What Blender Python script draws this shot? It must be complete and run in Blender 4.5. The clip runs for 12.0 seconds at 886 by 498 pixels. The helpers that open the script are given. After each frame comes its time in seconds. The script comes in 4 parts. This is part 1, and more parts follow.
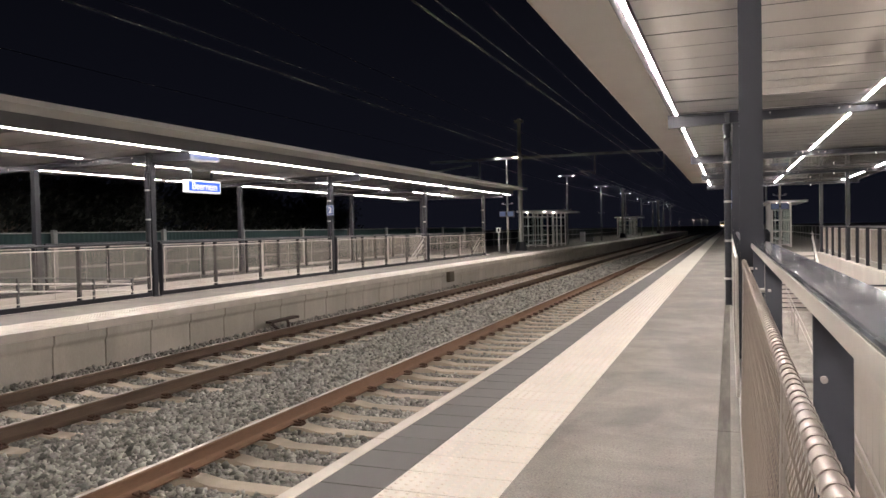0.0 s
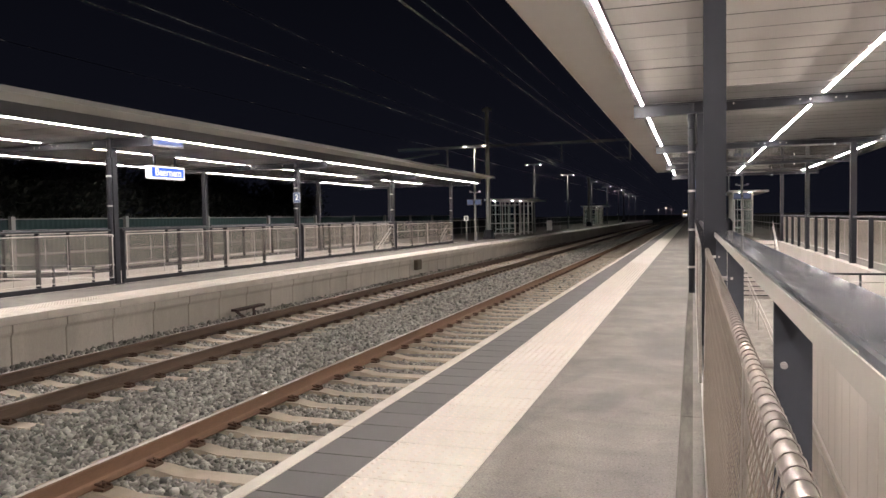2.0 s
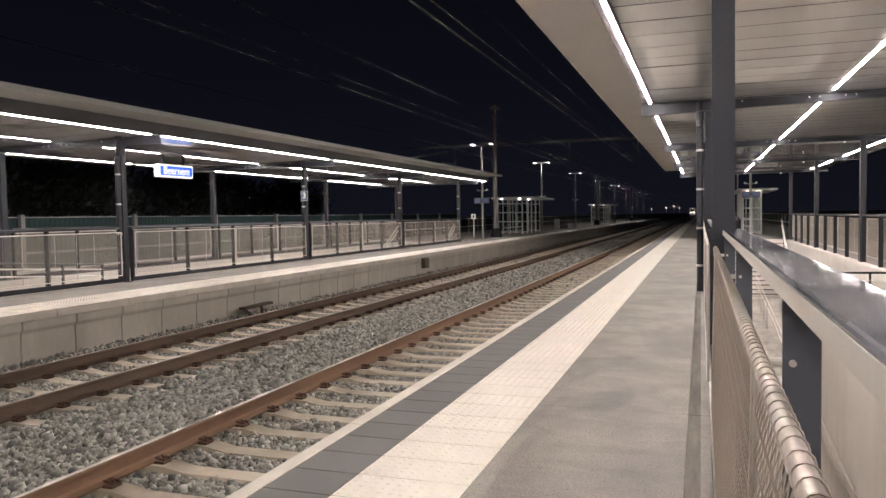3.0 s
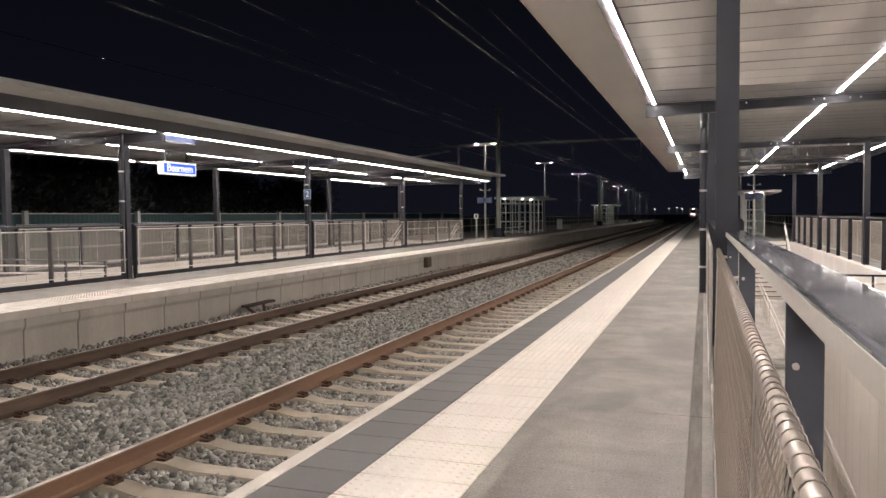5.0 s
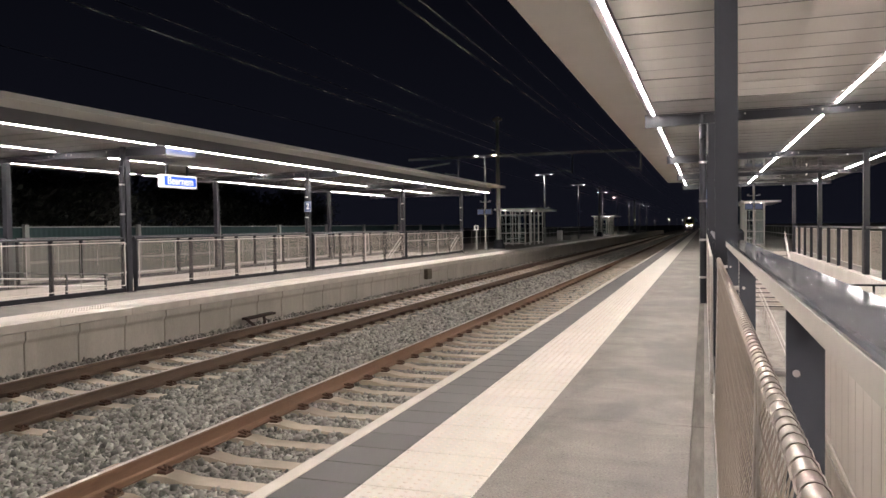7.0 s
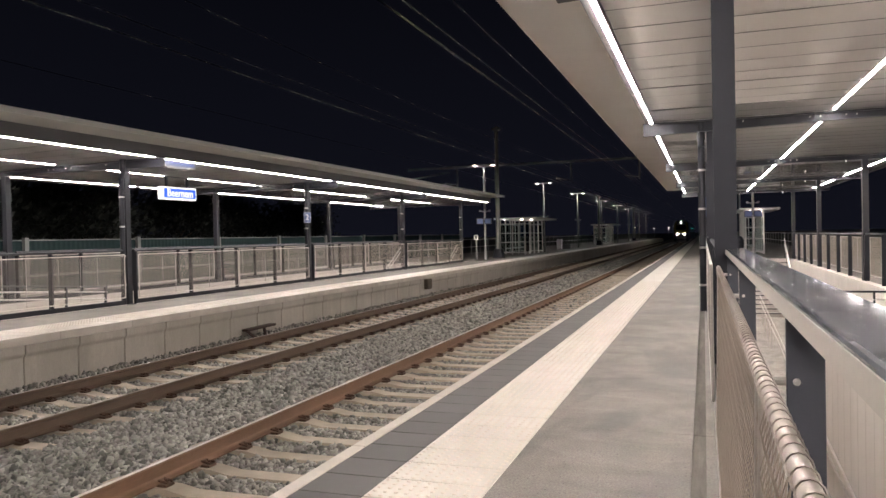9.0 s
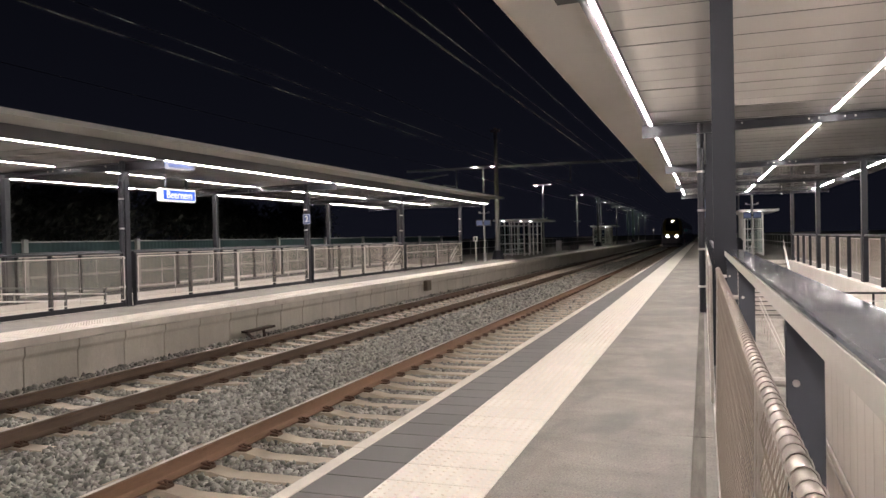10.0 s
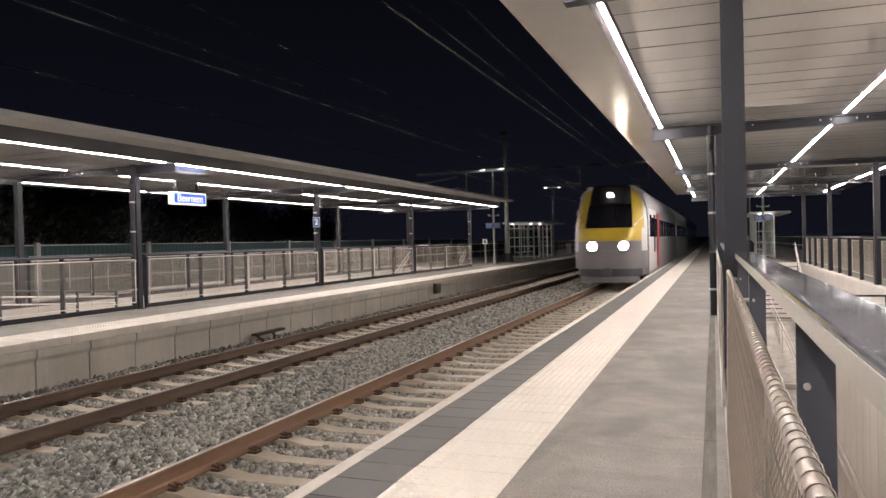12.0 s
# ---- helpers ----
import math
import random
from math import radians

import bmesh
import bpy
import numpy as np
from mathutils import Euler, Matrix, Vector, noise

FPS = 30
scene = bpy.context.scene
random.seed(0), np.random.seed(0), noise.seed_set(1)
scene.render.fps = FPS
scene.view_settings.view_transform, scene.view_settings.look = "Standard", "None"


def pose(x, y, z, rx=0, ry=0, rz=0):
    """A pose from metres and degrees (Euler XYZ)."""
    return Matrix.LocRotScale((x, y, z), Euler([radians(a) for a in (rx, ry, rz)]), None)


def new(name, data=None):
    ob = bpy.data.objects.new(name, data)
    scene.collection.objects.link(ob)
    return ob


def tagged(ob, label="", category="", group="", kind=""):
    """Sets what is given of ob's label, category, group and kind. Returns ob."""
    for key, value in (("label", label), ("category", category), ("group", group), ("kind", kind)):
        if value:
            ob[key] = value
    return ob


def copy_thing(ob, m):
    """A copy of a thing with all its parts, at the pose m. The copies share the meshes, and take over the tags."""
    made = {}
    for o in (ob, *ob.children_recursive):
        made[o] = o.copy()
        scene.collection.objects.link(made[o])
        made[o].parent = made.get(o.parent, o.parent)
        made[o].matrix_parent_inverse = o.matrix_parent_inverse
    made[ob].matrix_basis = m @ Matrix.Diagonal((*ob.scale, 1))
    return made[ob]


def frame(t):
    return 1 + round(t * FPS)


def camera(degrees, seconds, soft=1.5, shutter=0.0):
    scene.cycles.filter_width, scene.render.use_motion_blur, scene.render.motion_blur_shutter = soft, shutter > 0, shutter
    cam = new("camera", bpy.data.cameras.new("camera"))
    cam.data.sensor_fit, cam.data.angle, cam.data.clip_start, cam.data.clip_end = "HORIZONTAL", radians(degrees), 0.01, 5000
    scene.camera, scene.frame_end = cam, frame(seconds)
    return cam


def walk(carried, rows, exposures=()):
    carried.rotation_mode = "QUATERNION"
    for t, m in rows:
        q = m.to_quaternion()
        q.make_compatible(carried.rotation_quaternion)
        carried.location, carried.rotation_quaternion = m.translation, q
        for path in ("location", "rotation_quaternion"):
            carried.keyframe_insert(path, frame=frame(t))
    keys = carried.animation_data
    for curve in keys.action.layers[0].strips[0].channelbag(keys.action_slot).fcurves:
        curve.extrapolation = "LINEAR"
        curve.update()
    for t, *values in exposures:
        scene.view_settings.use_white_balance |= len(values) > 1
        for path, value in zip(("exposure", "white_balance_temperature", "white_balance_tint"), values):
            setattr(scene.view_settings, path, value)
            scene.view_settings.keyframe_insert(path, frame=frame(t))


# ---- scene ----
cam = camera(61.225, 12.0, shutter=0.4)
PATH = [
    (0, pose(0.002, -0.008, 1.336, 88.587, 1.207, 20.926)),
    (0.5, pose(-0.000, 0.000, 1.334, 88.253, 1.037, 19.925)),
    (1, pose(-0.004, 0.002, 1.333, 87.970, 0.967, 19.109)),
    (1.5, pose(-0.002, -0.002, 1.334, 87.724, 0.911, 18.552)),
    (2, pose(-0.000, -0.007, 1.335, 87.622, 0.970, 18.447)),
    (2.5, pose(-0.000, -0.000, 1.333, 87.569, 0.967, 18.725)),
    (3, pose(-0.000, -0.006, 1.333, 87.509, 0.956, 19.012)),
    (5, pose(-0.002, -0.010, 1.335, 87.461, 0.520, 19.214)),
    (5.5, pose(-0.002, -0.012, 1.334, 87.739, 0.441, 19.014)),
    (6, pose(-0.004, 0.002, 1.330, 87.964, 0.429, 19.010)),
    (6.5, pose(-0.000, -0.012, 1.329, 88.211, 0.540, 19.057)),
    (7, pose(-0.001, -0.018, 1.330, 88.366, 0.771, 19.226)),
    (9, pose(0.001, -0.019, 1.333, 89.108, 1.237, 19.207)),
    (9.5, pose(0.001, -0.028, 1.334, 89.170, 1.249, 19.144)),
    (10, pose(0.000, -0.026, 1.334, 89.229, 1.274, 19.150)),
    (10.5, pose(0.000, -0.017, 1.334, 89.279, 1.200, 19.191)),
    (11, pose(-0.000, -0.028, 1.336, 89.312, 1.177, 19.316)),
    (11.5, pose(0.003, -0.022, 1.331, 89.395, 1.152, 19.543)),
    (12, pose(0.002, -0.027, 1.334, 89.458, 1.326, 19.881)),
]
walk(cam, PATH)

# ---- sky: a clear black night with a little blue in it ----
world = bpy.data.worlds.new("night")
scene.world = world
world.use_nodes = True
wt = world.node_tree
sky_ramp, sky_sep, sky_co = (wt.nodes.new("ShaderNode" + k) for k in ("ValToRGB", "SeparateXYZ", "TexCoord"))
sky_ramp.color_ramp.elements[0].color, sky_ramp.color_ramp.elements[1].color = (0.0052, 0.0056, 0.0098, 1), (0.0017, 0.0018, 0.0031, 1)
sky_ramp.color_ramp.elements[1].position = 0.42
wt.links.new(sky_co.outputs["Generated"], sky_sep.inputs[0])
wt.links.new(sky_sep.outputs["Z"], sky_ramp.inputs[0])
wt.links.new(sky_ramp.outputs[0], wt.nodes["Background"].inputs[0])
wt.nodes["Background"].inputs[1].default_value = 1.0
scene.view_settings.exposure = 0.08
STRIP = 172.0        # brightness of the light strips under the roofs

# ---- plan: x across the tracks, y along them, z = 0 on the platforms ----
BAY, Y0 = 8.08, 13.35           # roof bays
BAYS = [Y0 + BAY * k for k in range(-2, 4)]
RAIL_Z, SLEEPER_Z = -0.60, -0.785
TRACKS = (-3.83, -7.81)
EDGE_R, EDGE_L = -2.163, -9.456
FAR = 420.0
ROOF_FALL = 0.02     # the far canopy falls a little to the back


# ---- small mesh tools ----
def box(bm, x0, x1, y0, y1, z0, z1, bevel=0.0):
    r = bmesh.ops.create_cube(bm, size=1)
    for v in r["verts"]:
        v.co = Vector(((x0 + x1) / 2 + v.co.x * (x1 - x0), (y0 + y1) / 2 + v.co.y * (y1 - y0), (z0 + z1) / 2 + v.co.z * (z1 - z0)))
    if bevel:
        edges = list({e for v in r["verts"] for e in v.link_edges})
        bmesh.ops.bevel(bm, geom=edges, offset=bevel, segments=2, affect="EDGES", profile=0.5)
    return bm


def rod(bm, a, b, r, n=10, r2=None):
    a, b = Vector(a), Vector(b)
    d = b - a
    m = Matrix.Translation((a + b) / 2) @ d.to_track_quat("Z", "Y").to_matrix().to_4x4()
    bmesh.ops.create_cone(bm, cap_ends=True, segments=n, radius1=r, radius2=r if r2 is None else r2, depth=d.length, matrix=m)
    return bm


def bar(bm, a, b, w, h, up=(0, 0, 1)):
    """A flat bar from a to b, w wide across and h high along up."""
    a, b, up = Vector(a), Vector(b), Vector(up)
    d = (b - a)
    x = d.normalized()
    y = up.cross(x).normalized()
    z = x.cross(y)
    m = Matrix((x, y, z)).transposed().to_4x4()
    m.translation = (a + b) / 2
    m = m @ Matrix.Diagonal((d.length, w, h, 1))
    bmesh.ops.create_cube(bm, size=1, matrix=m)
    return bm


def prism(bm, profile, y0, y1, axis="y"):
    """Extrudes a closed profile of (x, z) along y, or of (y, z) along x."""
    put = (lambda p, t: (p[0], t, p[1])) if axis == "y" else (lambda p, t: (t, p[0], p[1]))
    a = [bm.verts.new(put(p, y0)) for p in profile]
    b = [bm.verts.new(put(p, y1)) for p in profile]
    n = len(profile)
    bm.faces.new(a)
    bm.faces.new(b[::-1])
    for i in range(n):
        bm.faces.new((a[i], b[i], b[(i + 1) % n], a[(i + 1) % n]))
    bmesh.ops.recalc_face_normals(bm, faces=bm.faces)
    return bm


def ribbons(lines, r):
    """Many thin wires as three-sided tubes; each line is a list of points."""
    vs, fs = [], []
    for line in lines:
        base = len(vs)
        for k, p in enumerate(line):
            q = line[min(k + 1, len(line) - 1)]
            o = line[max(k - 1, 0)]
            d = (Vector(q) - Vector(o)).normalized()
            s = d.cross(Vector((0.31, 0.87, 0.39))).normalized()
            u = d.cross(s)
            for j in range(3):
                a = j * 2.0944
                vs.append(tuple(Vector(p) + r * (math.cos(a) * s + math.sin(a) * u)))
        for k in range(len(line) - 1):
            for j in range(3):
                i0, i1 = base + 3 * k + j, base + 3 * k + (j + 1) % 3
                fs.append((i0, i1, i1 + 3, i0 + 3))
    me = bpy.data.meshes.new("wires")
    me.from_pydata(vs, [], fs)
    return me


def mesh_of(bm, name, smooth=False):
    me = bpy.data.meshes.new(name)
    bm.to_mesh(me)
    bm.free()
    if smooth:
        for p in me.polygons:
            p.use_smooth = True
        me.set_sharp_from_angle(angle=radians(35))
    return me


def part(name, bm, material, parent=None, label="", smooth=False):
    """Links a bmesh or a mesh as one object, under parent where it has one."""
    me = bm if isinstance(bm, bpy.types.Mesh) else mesh_of(bm, name, smooth)
    if not me.materials:
        me.materials.append(material)
    ob = new(name, me)
    if parent is not None:
        ob.parent = parent
    return tagged(ob, label)


def thing(name, label, category, group="", kind="", at=(0, 0, 0)):
    ob = new(name)
    ob.location = at
    ob.empty_display_size = 0.1
    return tagged(ob, label, category, group, kind)


def B():
    return bmesh.new()


# ---- materials ----
def material(name, base, rough=0.6, metal=0.0, var=0.15, scale=3.0, fine=60.0, bump=0.1, stretch=(1, 1, 1), rnd=0.0, stains=0.0, depth=0.004, rv=0.25, detail=5, spec=0.5, world_space=False):
    """A surface with broad stains, fine grain and relief; rnd varies it from object to object."""
    m = bpy.data.materials.new(name)
    m.use_nodes = True
    t = m.node_tree
    bsdf = t.nodes["Principled BSDF"]
    bsdf.inputs["Metallic"].default_value = metal
    bsdf.inputs["Specular IOR Level"].default_value = spec
    geo = t.nodes.new("ShaderNodeTexCoord")
    mp = t.nodes.new("ShaderNodeMapping")
    mp.inputs["Scale"].default_value = stretch
    if world_space:
        geo = t.nodes.new("ShaderNodeNewGeometry")
    t.links.new(geo.outputs["Position" if world_space else "Object"], mp.inputs["Vector"])

    def tex(sc, det):
        n = t.nodes.new("ShaderNodeTexNoise")
        n.inputs["Scale"].default_value, n.inputs["Detail"].default_value = sc, det
        n.inputs["Roughness"].default_value = 0.72 if det >= 8 else 0.5
        t.links.new(mp.outputs["Vector"], n.inputs["Vector"])
        return n.outputs["Fac"]

    def math_node(op, a, b):
        n = t.nodes.new("ShaderNodeMath")
        n.operation = op
        for i, v in enumerate((a, b)):
            if isinstance(v, (int, float)):
                n.inputs[i].default_value = v
            else:
                t.links.new(v, n.inputs[i])
        return n.outputs[0]

    big, small = tex(scale, detail), tex(fine, 4)
    mix = math_node("ADD", math_node("MULTIPLY", big, 0.65), math_node("MULTIPLY", small, 0.35))
    if rnd:
        info = t.nodes.new("ShaderNodeObjectInfo")
        mix = math_node("ADD", mix, math_node("MULTIPLY", math_node("SUBTRACT", info.outputs["Random"], 0.5), rnd))
    ramp = t.nodes.new("ShaderNodeValToRGB")
    ramp.color_ramp.elements[0].position, ramp.color_ramp.elements[1].position = 0.25, 0.75
    ramp.color_ramp.elements[0].color = (*[c * (1 - var) for c in base], 1)
    ramp.color_ramp.elements[1].color = (*[min(1, c * (1 + var)) for c in base], 1)
    t.links.new(mix, ramp.inputs[0])
    color = ramp.outputs[0]
    if stains:
        r2 = t.nodes.new("ShaderNodeValToRGB")
        r2.color_ramp.elements[0].position, r2.color_ramp.elements[1].position = 0.45, 0.62
        r2.color_ramp.elements[0].color = (1 - stains, 1 - stains, 1 - stains * 1.05, 1)
        r2.color_ramp.elements[1].color = (1, 1, 1, 1)
        t.links.new(tex(scale * 0.37, 6 if detail < 8 else 14), r2.inputs[0])
        mul = t.nodes.new("ShaderNodeMix")
        mul.data_type, mul.blend_type = "RGBA", "MULTIPLY"
        mul.inputs[0].default_value = 1
        t.links.new(color, mul.inputs[6])
        t.links.new(r2.outputs[0], mul.inputs[7])
        color = mul.outputs[2]
    t.links.new(color, bsdf.inputs["Base Color"])
    rr = math_node("ADD", math_node("MULTIPLY", big, rv), rough - rv / 2)
    t.links.new(rr, bsdf.inputs["Roughness"])
    if bump:
        b = t.nodes.new("ShaderNodeBump")
        b.inputs["Strength"].default_value, b.inputs["Distance"].default_value = bump, depth
        t.links.new(mix, b.inputs["Height"])
        t.links.new(b.outputs[0], bsdf.inputs["Normal"])
    return m


def glow(name, color, strength):
    m = bpy.data.materials.new(name)
    m.use_nodes = True
    bsdf = m.node_tree.nodes["Principled BSDF"]
    bsdf.inputs["Base Color"].default_value = (0.8, 0.8, 0.8, 1)
    bsdf.inputs["Emission Color"].default_value = (*color, 1)
    bsdf.inputs["Emission Strength"].default_value = strength
    return m


def glass(name, tint=(0.9, 0.95, 0.95)):
    m = bpy.data.materials.new(name)
    m.use_nodes = True
    t = m.node_tree
    t.nodes.remove(t.nodes["Principled BSDF"])
    tr, gl, mix, fr = (t.nodes.new("ShaderNode" + k) for k in ("BsdfTransparent", "BsdfGlossy", "MixShader", "Fresnel"))
    tr.inputs[0].default_value = (*tint, 1)
    gl.inputs["Roughness"].default_value = 0.02
    fr.inputs[0].default_value = 1.45
    t.links.new(fr.outputs[0], mix.inputs[0])
    t.links.new(tr.outputs[0], mix.inputs[1])
    t.links.new(gl.outputs[0], mix.inputs[2])
    t.links.new(mix.outputs[0], t.nodes["Material Output"].inputs[0])
    return m


def cast_concrete(name, base, rough=0.70):
    """Cast paving: broad clouds, trowel streaks across it, damp patches, grit and small pits."""
    m = bpy.data.materials.new(name)
    m.use_nodes = True
    t = m.node_tree
    bsdf = t.nodes["Principled BSDF"]
    geo = t.nodes.new("ShaderNodeNewGeometry")

    def noise(stretch, scale, det, dist=0.0, rgh=0.55):
        mp, n = t.nodes.new("ShaderNodeMapping"), t.nodes.new("ShaderNodeTexNoise")
        mp.inputs["Scale"].default_value = stretch
        n.inputs["Scale"].default_value, n.inputs["Detail"].default_value = scale, det
        n.inputs["Distortion"].default_value, n.inputs["Roughness"].default_value = dist, rgh
        t.links.new(geo.outputs["Position"], mp.inputs["Vector"])
        t.links.new(mp.outputs["Vector"], n.inputs["Vector"])
        return n.outputs["Fac"]

    def band(fac, lo, hi, a, b):
        n = t.nodes.new("ShaderNodeMapRange")
        n.inputs["From Min"].default_value, n.inputs["From Max"].default_value = lo, hi
        n.inputs["To Min"].default_value, n.inputs["To Max"].default_value = a, b
        t.links.new(fac, n.inputs["Value"])
        return n.outputs["Result"]

    def times(a, b):
        n = t.nodes.new("ShaderNodeMath")
        n.operation = "MULTIPLY"
        t.links.new(a, n.inputs[0])
        t.links.new(b, n.inputs[1])
        return n.outputs[0]

    cloud = noise((1, 0.75, 1), 0.9, 6, 0.5)
    streak = noise((0.75, 1.25, 1), 2.4, 10, 0.8, 0.65)
    grit = noise((1, 1, 1), 75, 5, 0.0, 0.7)
    pits = noise((1, 1, 1), 38, 2)
    damp = noise((0.9, 0.5, 1), 0.75, 5, 1.6)
    tone = times(times(band(cloud, 0.30, 0.70, 0.80, 1.18), band(streak, 0.32, 0.68, 0.82, 1.16)), times(band(grit, 0.3, 0.7, 0.62, 1.38), band(damp, 0.36, 0.50, 0.66, 1.0)))
    tone = times(tone, band(pits, 0.29, 0.34, 0.5, 1.0))
    mul = t.nodes.new("ShaderNodeMix")
    mul.data_type, mul.blend_type = "RGBA", "MULTIPLY"
    mul.inputs[0].default_value = 1
    mul.inputs[6].default_value = (*base, 1)
    t.links.new(tone, mul.inputs[7])
    t.links.new(mul.outputs[2], bsdf.inputs["Base Color"])
    t.links.new(band(damp, 0.34, 0.6, rough - 0.10, rough + 0.08), bsdf.inputs["Roughness"])
    b = t.nodes.new("ShaderNodeBump")
    b.inputs["Strength"].default_value, b.inputs["Distance"].default_value = 0.5, 0.004
    t.links.new(times(grit, pits), b.inputs["Height"])
    t.links.new(b.outputs[0], bsdf.inputs["Normal"])
    return m


CONCRETE = cast_concrete("platform_concrete", (0.192, 0.175, 0.153))
GUTTER = material("worn_edge_concrete", (0.155, 0.142, 0.124), 0.85, 0, 0.55, 2.0, 200, 0.6, (4, 0.5, 1), stains=0.3, detail=12, spec=0.15, world_space=True)
WALL = material("wall_concrete", (0.47, 0.43, 0.365), 0.45, 0, 0.2, 1.6, 60, 0.2, (1, 1, 0.3), 0.04, 0.18, world_space=True, detail=9)
PALE = material("pale_concrete", (0.62, 0.58, 0.535), 0.7, 0, 0.10, 1.2, 70, 0.12, (1, 1, 0.4), rnd=0.06, stains=0.10, world_space=True)
COPING = material("coping_white", (0.62, 0.57, 0.50), 0.6, 0, 0.12, 4, 90, 0.2, stains=0.14, world_space=True)
DARK_TILE = material("dark_tile", (0.117, 0.112, 0.106), 0.65, 0, 0.14, 3, 120, 0.15, rnd=0.25, world_space=True)
TACTILE = material("tactile_white", (0.61, 0.566, 0.50), 0.46, 0, 0.08, 3, 120, 0.15, rnd=0.12, stains=0.06, world_space=True)
STUD = material("tactile_stud", (0.64, 0.575, 0.50), 0.55, 0, 0.08, 5, 120, 0.1, world_space=True)
BALLAST = material("ballast_bed", (0.16, 0.15, 0.135), 0.9, 0, 0.5, 12, 26, 1.0, depth=0.05)
SLEEPER = material("sleeper_concrete", (0.47, 0.40, 0.315), 0.8, 0, 0.18, 5, 90, 0.2, rnd=0.25, stains=0.15, world_space=True)
RUST = material("rusty_rail", (0.142, 0.079, 0.045), 0.75, 0.1, 0.25, 5, 80, 0.3, (1, 0.15, 1))
FAR_RUST = material("dull_brown_rail", (0.098, 0.065, 0.043), 0.75, 0.1, 0.25, 5, 80, 0.3, (1, 0.15, 1))
RUST_DARK = material("dark_rust", (0.05, 0.032, 0.025), 0.8, 0.1, 0.3, 12, 80, 0.3)
SHINE = material("polished_railhead", (0.62, 0.57, 0.52), 0.36, 1.0, 0.08, 3, 50, 0.0, (1, 0.05, 1), rv=0.1)
DULL_HEAD = material("dull_railhead", (0.34, 0.30, 0.26), 0.50, 0.9, 0.12, 3, 50, 0.0, (1, 0.05, 1), rv=0.1)
STEEL = material("dark_grey_steel", (0.026, 0.027, 0.033), 0.40, 0.0, 0.10, 2.5, 70, 0.03, spec=0.25)
HANDRAIL = material("glossy_grey_top", (0.105, 0.108, 0.120), 0.06, 0.0, 0.12, 3, 40, 0.0, rv=0.01, spec=0.075)
GALV = material("stainless_steel", (0.60, 0.57, 0.54), 0.38, 1.0, 0.06, 8, 90, 0.0, rv=0.1)
RAIL_SIDE = material("handrail_side", (0.50, 0.47, 0.42), 0.5, 0.0, 0.10, 5, 60, 0.05)
SOFFIT = material("white_metal_soffit", (0.88, 0.86, 0.84), 0.05, 0.24, 0.03, 1.2, 30, 0.0, rv=0.03)
FASCIA = material("roof_fascia", (0.64, 0.62, 0.595), 0.45, 0.0, 0.05, 1.0, 50, 0.03)
EDGE = material("satin_edge_soffit", (0.88, 0.86, 0.84), 0.20, 0.03, 0.04, 1.0, 40, 0.0, rv=0.06, spec=0.4)
ROOF = material("roof_top", (0.16, 0.16, 0.16), 0.8, 0.0, 0.15, 1.0, 40, 0.1)
EARTH = material("night_ground", (0.05, 0.05, 0.04), 0.95, 0, 0.4, 0.6, 20, 0.5)
MAST = material("mast_steel", (0.26, 0.26, 0.25), 0.6, 0.3, 0.12, 3, 50, 0.05)
WIRE = material("copper_wire", (0.34, 0.325, 0.32), 0.55, 0.4, 0.1, 3, 50, 0.0)
GREEN = material("green_fence", (0.020, 0.035, 0.036), 0.85, 0, 0.12, 2, 50, 0.05, spec=0.08)
LED = glow("led_strip", (1.0, 0.905, 0.865), STRIP)
LAMP = glow("lamp_head_glow", (1.0, 0.95, 0.90), 18)
PANEL_LAMP = glow("lamp_panel_glow", (1.0, 0.94, 0.88), 520)
RAIL_STEEL = material("railing_grey_steel", (0.055, 0.058, 0.070), 0.38, 0.0, 0.10, 2.5, 70, 0.03, spec=0.4)
CHANNEL = material("light_channel_grey", (0.075, 0.075, 0.078), 0.45, 0.0, 0.08, 2, 50, 0.02)


# ---- ground, with the well of the underpass left open ----
WELL_X0, WELL_X1, WELL_Y0, WELL_Y1, WELL_Z = 0.26, 3.70, -6.0, 38.40, -2.35
bm = B()
xs = [-1500, -30, -15.40, -12.20, -2.3, WELL_X0, WELL_X1, 30, 1500]
ys = [-600, WELL_Y0, WELL_Y1, 200, 2500]
grid = [[bm.verts.new((x, y, -0.92)) for y in ys] for x in xs]
for i in range(len(xs) - 1):
    for j in range(len(ys) - 1):
        if not (i in (2, 5) and j == 1):
            bm.faces.new((grid[i][j], grid[i + 1][j], grid[i + 1][j + 1], grid[i][j + 1]))
tagged(part("ground", bm, EARTH), "dark bare ground around the railway at night", "ground", kind="structure")

# ---- track bed ----
bm = B()
prism(bm, [(EDGE_L - 0.05, -0.90), (EDGE_L - 0.05, -0.78), (-9.05, -0.81), (-8.85, -0.845), (-6.75, -0.845), (-6.45, -0.815), (-5.2, -0.815), (-4.9, -0.845), (-2.8, -0.845), (EDGE_R + 0.2, -0.84), (EDGE_R + 0.2, -0.90)], -12, FAR)
tagged(part("ballast_bed", bm, BALLAST), "grey crushed-stone bed between the two platforms", "ballast", kind="structure")


SLEEPER_Y = 4.71 - 0.6 * 5


